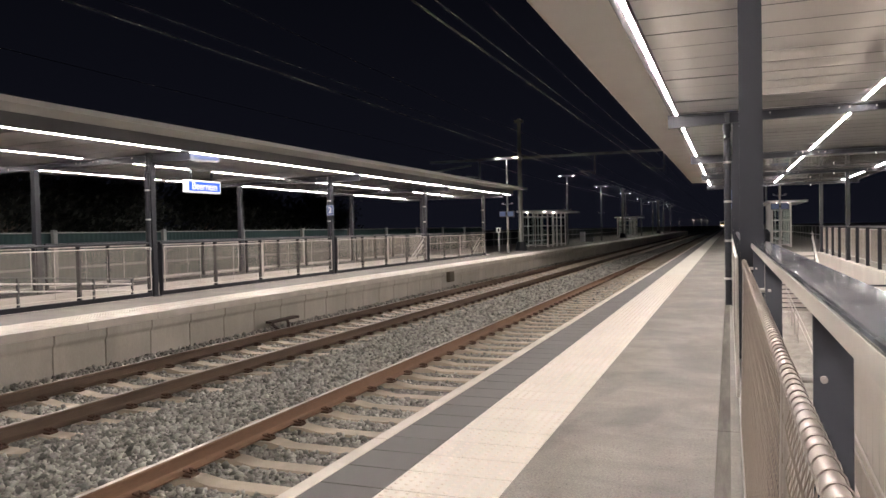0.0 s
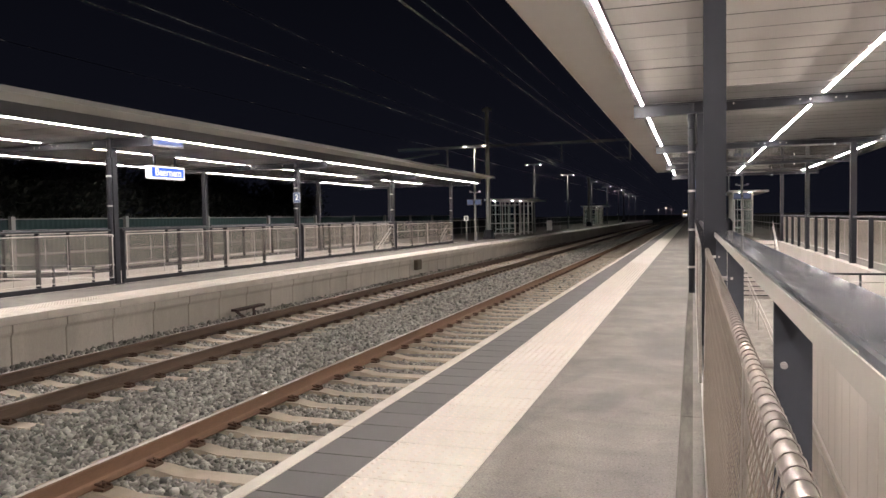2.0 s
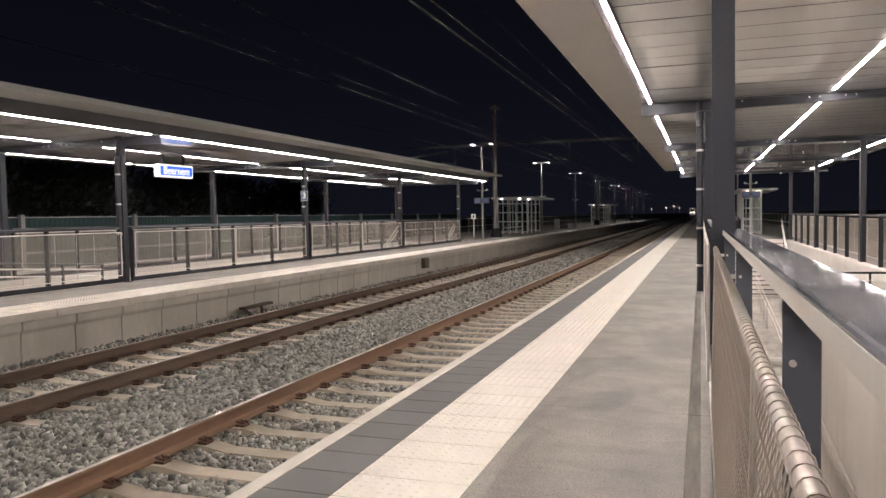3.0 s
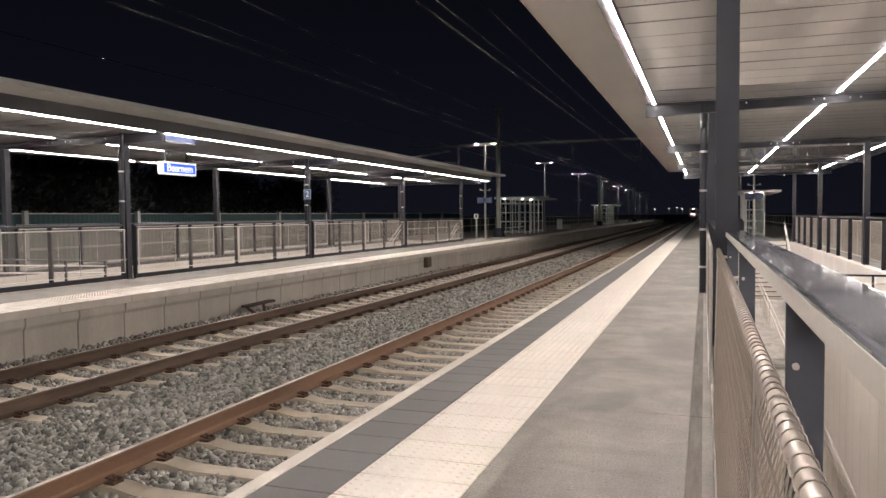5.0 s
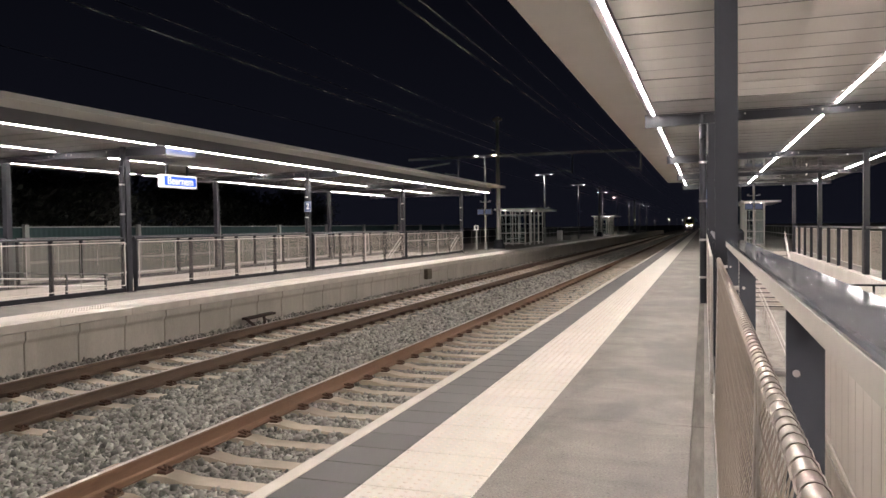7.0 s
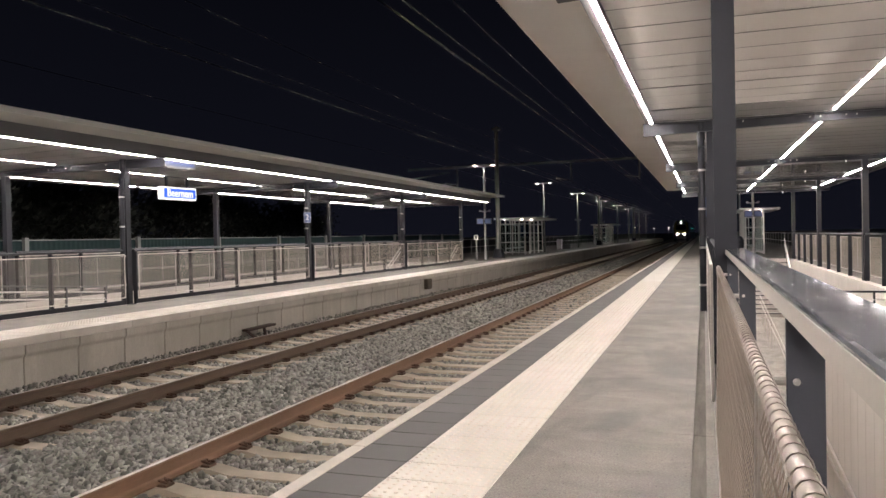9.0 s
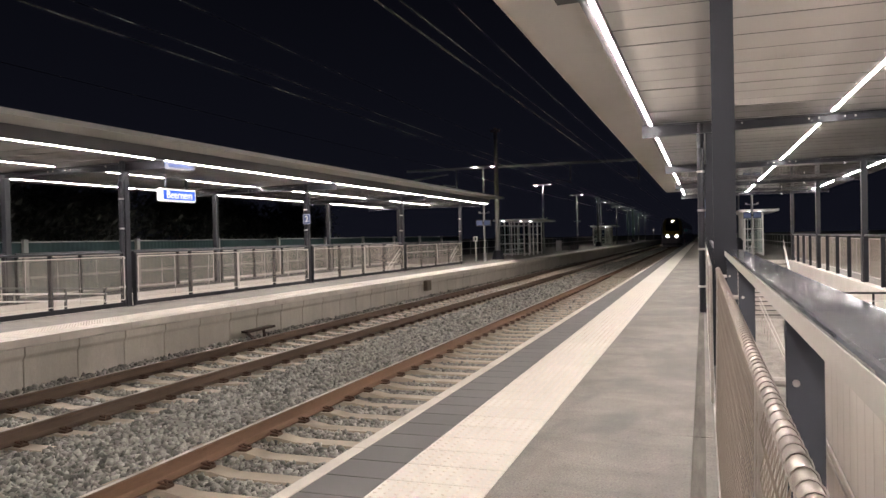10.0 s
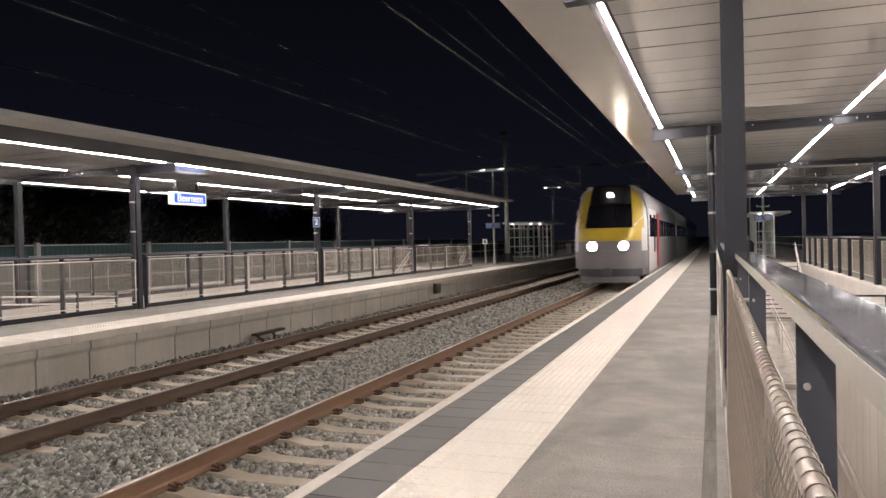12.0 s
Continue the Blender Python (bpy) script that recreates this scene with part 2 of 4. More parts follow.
def stones():
    rng = np.random.default_rng(4)
    pts = []

    def fill(x0, x1, y0, y1, density, z):
        n = int((x1 - x0) * (y1 - y0) * density)
        p = np.column_stack((rng.uniform(x0, x1, n), rng.uniform(y0, y1, n), np.full(n, z) + rng.normal(0, 0.012, n), rng.uniform(0.023, 0.051, n)))
        pts.append(p)

    for a, b, den in ((2.0, 9, 540), (9, 17, 430), (17, 30, 200), (30, 60, 60)):
        fill(-6.75, -4.95, a, b, den, -0.805)
        fill(-9.44, -8.75, a, b, den, -0.775)
        fill(-9.44, -9.15, a, b, den * 0.8, -0.735)
        fill(-5.2, -2.2, a, b, den, -0.845 if a < 9 else -0.868)
        fill(-8.9, -6.6, a, b, den, -0.845 if a < 9 else -0.860)
    p = np.concatenate(pts)
    # the tops of the sleepers lie free
    for c, shift in ((TRACKS[0], 0.0), (TRACKS[1], 0.12)):
        gap = np.abs((p[:, 1] - SLEEPER_Y - shift + 0.3) % 0.6 - 0.3)
        p = p[~((np.abs(p[:, 0] - c) < 1.25) & (gap < 0.125))]
    far = p[:, 1] > 17
    p[far, 3] *= 1.35
    n = len(p)
    base = np.array([(-1, -1, -1), (1, -1, -1), (1, 1, -1), (-1, 1, -1), (-1, -1, 1), (1, -1, 1), (1, 1, 1), (-1, 1, 1)]) * 0.62
    faces = np.array([(0, 2, 1), (0, 3, 2), (4, 5, 6), (4, 6, 7), (0, 1, 5), (0, 5, 4), (1, 2, 6), (1, 6, 5), (2, 3, 7), (2, 7, 6), (3, 0, 4), (3, 4, 7)])
    v = base[None] * (1 + rng.normal(0, 0.30, (n, 8, 3)))
    q = rng.normal(size=(n, 4))
    q /= np.linalg.norm(q, axis=1)[:, None]
    w, x, y, z = q.T
    rot = np.stack([np.stack([1 - 2 * (y * y + z * z), 2 * (x * y - z * w), 2 * (x * z + y * w)], -1),
                    np.stack([2 * (x * y + z * w), 1 - 2 * (x * x + z * z), 2 * (y * z - x * w)], -1),
                    np.stack([2 * (x * z - y * w), 2 * (y * z + x * w), 1 - 2 * (x * x + y * y)], -1)], -2)
    v = np.einsum("nij,nkj->nki", rot, v * np.array([1.15, 0.85, 0.66])) * p[:, 3, None, None] + p[:, None, :3]
    f = faces[None] + (np.arange(n) * 8)[:, None, None]
    me = bpy.data.meshes.new("ballast_stones")
    me.vertices.add(n * 8)
    me.vertices.foreach_set("co", v.reshape(-1).astype(np.float32))
    me.loops.add(n * 36)
    me.loops.foreach_set("vertex_index", f.reshape(-1).astype(np.int32))
    me.polygons.add(n * 12)
    me.polygons.foreach_set("loop_start", np.arange(0, n * 36, 3, dtype=np.int32))
    me.update(calc_edges=True)
    m = bpy.data.materials.new("crushed_stone")
    m.use_nodes = True
    t = m.node_tree
    geo = t.nodes.new("ShaderNodeNewGeometry")
    ramp = t.nodes.new("ShaderNodeValToRGB")
    cr = ramp.color_ramp
    cr.elements[0].color, cr.elements[1].color = (0.10, 0.099, 0.088, 1), (0.40, 0.385, 0.34, 1)
    e = cr.elements.new(0.5)
    e.color = (0.262, 0.250, 0.222, 1)
    t.links.new(geo.outputs["Random Per Island"], ramp.inputs[0])
    no = t.nodes.new("ShaderNodeTexNoise")
    no.inputs["Scale"].default_value = 90
    mul = t.nodes.new("ShaderNodeMix")
    mul.data_type, mul.blend_type = "RGBA", "OVERLAY"
    mul.inputs[0].default_value = 0.5
    t.links.new(ramp.outputs[0], mul.inputs[6])
    t.links.new(no.outputs["Fac"], mul.inputs[7])
    t.links.new(mul.outputs[2], t.nodes["Principled BSDF"].inputs["Base Color"])
    t.nodes["Principled BSDF"].inputs["Roughness"].default_value = 0.85
    me.materials.append(m)
    tagged(new("ballast_stones", me), "angular grey crushed stones lying loose in the track bed", "ballast", kind="stuff")


stones()


# ---- rails: foot, web and head, with a polished running surface ----
def rail(x, label, paint, head_paint):
    t = thing("rail", label, "rail", "running rails", at=(x, 0, RAIL_Z))
    half = [(0.075, -0.172), (0.075, -0.160), (0.022, -0.142), (0.009, -0.125), (0.009, -0.052), (0.034, -0.040), (0.036, -0.010), (0.027, -0.002)]
    prof = half + [(-a, b) for a, b in half[::-1]]
    part("body", prism(B(), prof, -12, FAR), paint, t, "rust-brown rail web and foot")
    head = [(0.0225, -0.012)] + [(0.0225 - 0.0045 * i, 0.0015 - 5.0 * (0.0225 - 0.0045 * i) ** 2) for i in range(11)] + [(-0.0225, -0.012)]
    part("running_surface", prism(B(), head, -12, FAR), head_paint, t, "polished bright top of the rail", True)


for c in TRACKS:
    for s in (-1, 1):
        rail(c + s * 0.7525, "long rust-brown steel rail with polished running surface", RUST if c > -5 else FAR_RUST, SHINE if c > -5 else DULL_HEAD)


# ---- concrete sleepers with their clips ----
CLIP = material("rusty_clip", (0.085, 0.046, 0.028), 0.8, 0.1, 0.3, 12, 80, 0.3)


def sleeper():
    t = thing("sleeper", "pale concrete sleeper bedded in crushed stone", "sleeper", "concrete sleepers")
    bm = B()
    prof = [(-1.25, 0.0), (-0.95, 0.0), (-0.55, 0.0), (-0.35, -0.035), (0.35, -0.035), (0.55, 0.0), (0.95, 0.0), (1.25, 0.0)]
    top = [[bm.verts.new((x, s * 0.10, z)) for x, z in prof] for s in (-1, 1)]
    low = [[bm.verts.new((x * 1.01, s * 0.15, -0.16)) for x, z in prof] for s in (-1, 1)]
    n = len(prof)
    for i in range(n - 1):
        bm.faces.new((top[0][i], top[0][i + 1], top[1][i + 1], top[1][i]))
        bm.faces.new((low[0][i], low[0][i + 1], top[0][i + 1], top[0][i]))
        bm.faces.new((top[1][i], top[1][i + 1], low[1][i + 1], low[1][i]))
    for i in (0, n - 1):
        bm.faces.new((low[0][i], top[0][i], top[1][i], low[1][i]))
    bmesh.ops.recalc_face_normals(bm, faces=bm.faces)
    part("body", bm, SLEEPER, t)
    clip = None
    for x in (-0.7525, 0.7525):
        for s in (-1, 1):
            if clip is None:
                bm = B()
                box(bm, -0.05, 0.05, -0.055, 0.055, 0, 0.022)
                rod(bm, (-0.05, -0.035, 0.035), (0.045, -0.035, 0.05), 0.011, 6)
                rod(bm, (-0.05, 0.035, 0.035), (0.045, 0.035, 0.05), 0.011, 6)
                rod(bm, (0.045, -0.035, 0.05), (0.045, 0.035, 0.05), 0.011, 6)
                rod(bm, (-0.01, 0, 0.02), (-0.01, 0, 0.06), 0.016, 6)
                clip = mesh_of(bm, "clip")
            o = part("clip", clip, CLIP, t, "dark rusty rail clip")
            o.location = (x + s * 0.115, 0, 0)
            o.rotation_euler = (0, 0, 0 if s < 0 else math.pi)
    return t


first = sleeper()
first.matrix_basis = pose(TRACKS[0], SLEEPER_Y, SLEEPER_Z)
for c in TRACKS:
    for k in range(62):
        if k or c != TRACKS[0]:
            copy_thing(first, pose(c, SLEEPER_Y + 0.6 * k + (0.12 if c < -5 else 0), SLEEPER_Z + random.uniform(-0.004, 0.004), 0, 0, random.uniform(-0.4, 0.4)))
bm = B()
for c in TRACKS:
    for k in range(62, 260):
        y = SLEEPER_Y + 0.6 * k
        box(bm, c - 1.25, c + 1.25, y - 0.12, y + 0.12, SLEEPER_Z - 0.1, SLEEPER_Z)
tagged(part("far_sleepers", bm, SLEEPER), "pale concrete sleepers far down the line", "sleeper", kind="stuff")


# ---- platforms ----
def platform(name, edge, s, back, label, inner, outer, end_y):
    """s: +1 where the platform lies on the right of its edge. inner and outer: the sides of the open well behind the paving."""
    t = thing(name, label, "platform", kind="structure")
    X = lambda d: edge + s * d

    def slab(d0, d1, y0, y1, z0, z1, bm):
        box(bm, min(X(d0), X(d1)), max(X(d0), X(d1)), y0, y1, z0, z1)

    bm = B()
    slab(0.13, 1.075, -8, end_y, -0.92, -0.035, bm)       # core under the tiles
    part("core", bm, WALL, t)
    for a, b in ((-8, 5.130), (5.136, 12.3), (12.306, 21.4), (21.406, 29.5), (29.506, 38.4)):
        bm = B()
        slab(1.077, inner - 0.342, a, b, -0.92, 0.0, bm)
        part("paving_slab", bm, CONCRETE, t, "grey cast concrete with stains and wear")
        bm = B()
        slab(inner - 0.340, inner - 0.262, a, b, -0.92, -0.002, bm)
        part("gutter", bm, GUTTER, t, "dark worn line along the paving")
        bm = B()
        slab(inner - 0.262, inner, a, b, -0.92, -0.001, bm)
        part("edge_slab", bm, CONCRETE, t)
    bm = B()
    slab(1.077, back, 38.4, end_y, -0.92, 0.0, bm)
    slab(outer, back, -8, 38.4, -0.92, 0.0, bm)
    part("paving", bm, CONCRETE, t, "grey cast concrete with stains and wear")
    tile_w = 0.31
    # alike pieces share their meshes
    bm = B(); box(bm, -0.045, 0.045, -0.772, 0.772, -0.12, 0.004, 0.006); cope = mesh_of(bm, "coping")
    bm = B(); box(bm, -0.187, 0.187, -0.1505, 0.1505, -0.03, 0.0, 0.003); dark = mesh_of(bm, "dark_tile")
    bm = B(); box(bm, -0.299, 0.299, -0.149, 0.149, -0.03, 0.001, 0.003); white = mesh_of(bm, "tactile_tile")
    for k in range(30):
        o = part("coping", cope, COPING, t)
        o.location = (X(0.045), 2.0 + 1.55 * k, 0)
    edge_paint = DARK_TILE if s > 0 else COPING
    for k in range(124):
        y = 2.705 + tile_w * k
        part("edge_tile", dark, edge_paint, t).location = (X(0.28), y, 0)
        part("tactile_tile", white, TACTILE, t).location = (X(0.772), y, 0)
    end = 2.705 + tile_w * 123.5
    for nm, d0, d1, z, mat in (("far_coping", 0.0, 0.09, 0.004, COPING), ("far_edge_strip", 0.092, 0.467, 0.0, edge_paint), ("far_tactile_strip", 0.472, 1.072, 0.001, TACTILE)):
        bm = B(); slab(d0, d1, end + 0.01, end_y, -0.034, z, bm); slab(d0, d1, -8, 1.2 if d0 == 0 else 2.545, -0.034, z, bm)
        part(nm, bm, mat, t)
    # studs on the tactile tiles
    vs, fs = [], []
    for k in range(60):
        y = 2.705 + tile_w * k - 0.123
        for i in range(10):
            for j in range(5):
                cx, cy = X(0.772) - 0.27 + 0.06 * i, y + 0.0615 * j
                b0 = len(vs)
                for r, z in ((0.016, 0.001), (0.010, 0.0065)):
                    for a in range(6):
                        vs.append((cx + r * math.cos(a * 1.0472), cy + r * math.sin(a * 1.0472), z))
                for a in range(6):
                    fs.append((b0 + a, b0 + (a + 1) % 6, b0 + 6 + (a + 1) % 6, b0 + 6 + a))
                fs.append(tuple(range(b0 + 6, b0 + 12)))
    me = bpy.data.meshes.new("tactile_studs")
    me.from_pydata(vs, [], fs)
    tagged(part("tactile_studs", me, STUD, t), kind="stuff")
    return t


near_platform = platform("platform_near", EDGE_R, 1, 9.0, "concrete platform with dark tiles and white tactile paving", 2.42, 5.863, 300.0)
far_platform = platform("platform_far", EDGE_L, -1, 9.0, "concrete platform with white tactile strip and panelled face", 2.744, 5.944, 192.0)
# face panels of the far platform
bm = prism(B(), [(-0.11, -0.88), (-0.042, -0.88), (-0.040, -0.325), (-0.034, -0.300), (-0.008, -0.262), (0.0, -0.238), (0.0, -0.126), (-0.11, -0.126)], -0.5025, 0.5025)
bmesh.ops.bevel(bm, geom=[e for e in bm.edges if abs(e.verts[0].co.y - e.verts[1].co.y) < 0.01 and min(v.co.x for v in e.verts) > -0.1], offset=0.010, segments=1, affect="EDGES")
face = mesh_of(bm, "panel")
for k in range(60):
    y = 8.848 + 1.018 * (k - 6)
    part("panel", face, WALL, far_platform).location = (EDGE_L, y, 0)
part("joint_backing", box(B(), EDGE_L - 0.128, EDGE_L - 0.112, 1.0, 63.0, -0.9, -0.125), RUST_DARK, far_platform)
bm = B(); box(bm, EDGE_L - 0.05, EDGE_L, 8.848 + 1.018 * 53.5, 192.0, -0.9, -0.12)
part("far_face", bm, WALL, far_platform)


# ---- roofs ----
def roof(name, s, row1, label, drop):
    """s: +1 where the roof lies on the right of its first light row."""
    t = thing(name, label, "platform roof")
    X = lambda d: row1 + s * d
    y0, y1 = -6.0, 39.7

    def slab(bm, d0, d1, a, b, z0, z1, bev=0.0):
        return box(bm, min(X(d0), X(d1)), max(X(d0), X(d1)), a, b, z0, z1, bev)

    part("fascia", slab(B(), -0.915, -0.90, y0, y1, 3.44, 3.535), FASCIA, t, "pale smooth edge of the roof")
    part("edge_soffit", slab(B(), -0.898, -0.10, y0, y1, 3.445, 3.458), EDGE, t, "smooth glossy underside of the roof edge")
    part("roof_deck", slab(B(), -0.898, 6.2, y0, y1, 3.462, 3.54), ROOF, t)
    bm = B()
    rng = random.Random(11)
    y = 7.71 - 0.62 * 22
    while y < y1 - 0.1:
        slab(bm, 0.04, 6.2, y + 0.007, min(y + 0.613, y1), 3.225, 3.25)
        bm.verts.ensure_lookup_table()
        tx, ty = rng.uniform(-0.0014, 0.0014), rng.uniform(-0.006, 0.006)
        for v in bm.verts[-8:]:
            v.co.z += tx * (v.co.x - X(3.1)) + ty * (v.co.y - y - 0.31)
        y += 0.62
    jb = B()
    y = 7.71 - 0.62 * 22
    while y < y1 - 0.1:
        slab(jb, 0.04, 6.2, y - 0.0075, y + 0.0075, 3.2215, 3.2275)
        y += 0.62
    part("soffit_joints", jb, CHANNEL, t, "dark seams between the ceiling planks")
    part("soffit", bm, SOFFIT, t, "glossy off-white metal ceiling planks")
    part("light_channel", slab(B(), -0.098, 0.034, y0, y1, 3.195, 3.443), CHANNEL, t, "dark grey channel that holds the light strip")
    for yb in BAYS:
        bm = B()
        slab(bm, -0.15, 6.2, yb - 0.07, yb + 0.07, 3.185, 3.203)
        slab(bm, -0.15, 3.15, yb - 0.006, yb + 0.006, 3.0, 3.185)
        slab(bm, 3.15, 6.2, yb - 0.006, yb + 0.006, 3.0, 3.185)
        slab(bm, -0.15, 3.15, yb - 0.07, yb + 0.07, 2.985, 3.0)
        slab(bm, 3.15, 6.2, yb - 0.07, yb + 0.07, 2.985, 3.0)
        for v in bm.verts:
            if v.co.z < 3.1:
                v.co.z += 0.030 * min(3.0, max(0.0, abs(v.co.x - X(0)) - 0.15))
        beam = part("cross_beam", bm, STEEL, t, "dark grey steel cross beam")
        for d in (1.45, 2.45, 2.60, 2.97, 3.12, 5.30, 5.82):
            part("bolt", rod(B(), (X(d), yb - 0.016, 3.145 - drop * d), (X(d), yb - 0.006, 3.145 - drop * d), 0.014, 8), GALV, beam, "small bright bolt head")
        for d, pipe in ((0.945, True), (4.68 if s > 0 else 4.45, False)):
            bm = B()
            px, w = X(d), 0.07
            top = 2.984 + 0.030 * min(3.0, d - 0.15 - w) - drop * (d + w)
            for a, b in ((-w, -w + 0.012), (w - 0.012, w)):
                box(bm, px - w, px + w, yb + a, yb + b, 0.0, top)
            box(bm, px - 0.005, px + 0.005, yb - w + 0.013, yb + w - 0.013, 0.0, top)
            box(bm, px - w + 0.002, px - w + 0.012, yb - w + 0.013, yb + w - 0.013, 0.0, top)
            box(bm, px + w - 0.012, px + w - 0.002, yb - w + 0.013, yb + w - 0.013, 0.0, top)
            if s < 0:
                box(bm, px - 0.12, px + 0.12, yb - 0.12, yb + 0.12, 0.0, 0.018)
            post = part("post", bm, STEEL, t, "dark grey steel post")
            if pipe and yb > 6:
                ox = px - 0.157 if s > 0 else px + 0.02
                oy = yb - 0.14 if s < 0 else yb - 0.02
                bm = rod(B(), (ox, oy, 0.0), (ox, oy, 2.75), 0.055, 12)
                rod(bm, (ox, oy, 2.75), (ox + 0.0, oy + 0.06, 2.90), 0.055, 12)
                rod(bm, (ox, oy + 0.06, 2.88), (ox, oy + 0.06, 3.2), 0.065, 12)
                p = part("downpipe", bm, STEEL, t, "dark grey round downpipe", True)
                for z in (0.42, 1.05, 1.70, 2.35):
                    part("clamp", rod(B(), (ox, oy, z), (ox, oy, z + 0.035), 0.062, 12), GALV, p, "bright metal pipe clamp", True)
    for yb in BAYS:
        part("spot_lamp", rod(B(), (X(4.25), yb - 0.04, 3.040), (X(4.25), yb - 0.02, 3.0745), 0.014, 12), SPOT, t, "small round lit spot lamp")
    for ob in t.children:
        if drop and ob.name.split(".")[0] in ("soffit", "soffit_joints", "cross_beam", "spot_lamp"):
            for v in ob.data.vertices:
                v.co.z -= drop * max(0.0, abs(v.co.x - row1))
    return t


SPOT = glow("spot_glow", (1, 0.95, 0.88), 2.2)
roof_near = roof("platform_roof", 1, -0.808, "flat canopy with white soffit on dark steel posts", 0.0)
roof_far = roof("platform_roof", -1, -11.14, "flat canopy with pale fascia on dark steel posts", ROOF_FALL)


def strip(x, y0, y1, z, lip=0, deep=0.0145):
    t = thing("light_strip", "long slim white strip light under the canopy", "strip light", "light strips", at=(x, (y0 + y1) / 2, z))
    h = (y1 - y0) / 2
    part("housing", box(B(), -0.017, 0.017, -h, h, -0.001, 0.010), FASCIA, t)
    # thin lip added to keep the strip's sideways light off the soffit
    if lip:
        part("lip", box(B(), min(lip * 0.0295, lip * 0.032), max(lip * 0.0295, lip * 0.032), -h, h, -0.008, 0.010), CHANNEL, t)
    part("diffuser", box(B(), -0.018, 0.018, -h, h, -deep, -0.002, 0.002), LED, t, "bright glowing white diffuser")


SIGN_Y = 17.31       # the station sign takes the place of a stretch of strip
for s, row1, drop in ((1, -0.808, 0.0), (-1, -11.14, ROOF_FALL)):
    for d in (0.0, 2.78, 5.56):
        z = 3.194 if d == 0 else 3.232 - drop * d
        spans = [(yb + 0.15, yb + BAY - 0.15) for yb in BAYS[:-1]] + [(BAYS[0] - 6, BAYS[0] - 0.15), (BAYS[-1] + 0.15, 39.5)]
        for a, b in spans:
            if s < 0 and d == 2.78 and a < SIGN_Y < b:
                strip(row1 + s * d, a, SIGN_Y - 0.48, z, 0, 0.0105)
                strip(row1 + s * d, SIGN_Y + 0.48, b, z, 0, 0.0105)
            else:
                strip(row1 + s * d, a, b, z, s if d == 0 else 0, 0.0145 if s > 0 else 0.0105)


# ---- railings: flat posts, round top rail, stainless frame with woven wire ----
TUBE = material("satin_tube", (0.50, 0.455, 0.41), 0.48, 1.0, 0.06, 8, 90, 0.0, rv=0.1)
NEAR_WEAVE = material("brown_woven_wire", (0.28, 0.235, 0.195), 0.45, 0.4, 0.1, 6, 60, 0.0)
FRAME = material("satin_mesh_frame", (0.62, 0.58, 0.53), 0.45, 0.35, 0.08, 6, 60, 0.0)
WEAVE = material("woven_wire", (0.37, 0.33, 0.285), 0.5, 0.3, 0.1, 6, 60, 0.0)


def weave(x, y0, y1, z0, z1, pitch, r, wave=0.0):
    """Two families of slanting wires between four edges."""
    lines = []
    h = z1 - z0
    run = h * 0.58
    n = int((y1 - y0 + run) / pitch)
    for s in (1, -1):
        for k in range(n):
            a = y0 - run + pitch * k
            p, q = [a, z0], [a + run, z1]
            if p[0] < y0:
                p = [y0, z0 + (y0 - a) / run * h]
            if q[0] > y1:
                q = [y1, z0 + (y1 - a) / run * h]
            if q[0] - p[0] < 0.01:
                continue
            if s < 0:
                p, q = [y0 + y1 - p[0], p[1]], [y0 + y1 - q[0], q[1]]
            lines.append([(x + s * 0.002, p[0], p[1]), (x + s * 0.002, q[0], q[1])])
    return ribbons(lines, r)


def railing(x, y0, y1, side, label, z=0.0, pitch=0.042, r=0.0020, n=4, plate=True):
    """side: where the mesh hangs from the posts, -1 or +1."""
    t = thing("railing", label, "railing", "platform railings", at=(x, (y0 + y1) / 2, z))
    h = (y1 - y0) / 2
    part("top_rail", rod(B(), (0, -h, 1.19), (0, h, 1.19), 0.027, 10), STEEL, t, "dark grey tubular top rail", True)
    if plate:
        part("base_plate", box(B(), -0.03, 0.03, -h, h, 0.0, 0.10), STEEL, t, "dark grey steel edge plate")
    mx = side * 0.075
    for k in range(n + 1):
        y = -h + 0.03 + (2 * h - 0.06) * k / n
        bm = box(B(), -0.05, 0.05, y - 0.018, y + 0.018, 0.10 if plate else -0.12, 1.165, 0.003)
        p = part("post", bm, STEEL, t, "flat dark grey post")
    for k in range(n // 2):
        a = -h + 0.06 + (2 * h - 0.06) * k / (n // 2)
        b = a + (2 * h - 0.06) / (n // 2) - 0.06
        bm = rod(B(), (mx, a, 1.10), (mx, b, 1.10), 0.011, 8)
        rod(bm, (mx, a, 0.16), (mx, b, 0.16), 0.011, 8)
        rod(bm, (mx, a, 0.16), (mx, a, 1.10), 0.011, 8)
        rod(bm, (mx, b, 0.16), (mx, b, 1.10), 0.011, 8)
        f = part("mesh_frame", bm, FRAME, t, "thin bright stainless frame", True)
        part("wire_mesh", weave(mx, a, b, 0.16, 1.10, pitch, r), WEAVE, f, "woven stainless wire mesh")
    for k in range(1, n + 2):
        y = -h + 2 * h * k / (n + 2)
        part("stay", rod(B(), (mx, y, 0.16), (mx, y, 1.10), 0.006, 6), GALV, t)
    return t


R_FAR = "dark steel railing with woven wire mesh beside the stairwell"
for k, yb in enumerate(BAYS[:-1]):
    railing(-12.05, yb + 0.17, yb + BAY - 0.14, 1, R_FAR)
    railing(-15.50, yb + 0.14, yb + BAY - 0.14, -1, R_FAR)
    railing(3.86, yb + 0.14, yb + BAY - 0.14, 1, R_FAR, plate=False)
for yb in BAYS[1:5]:
    railing(0.12, yb + 0.14, yb + BAY - 0.14, -1, R_FAR)


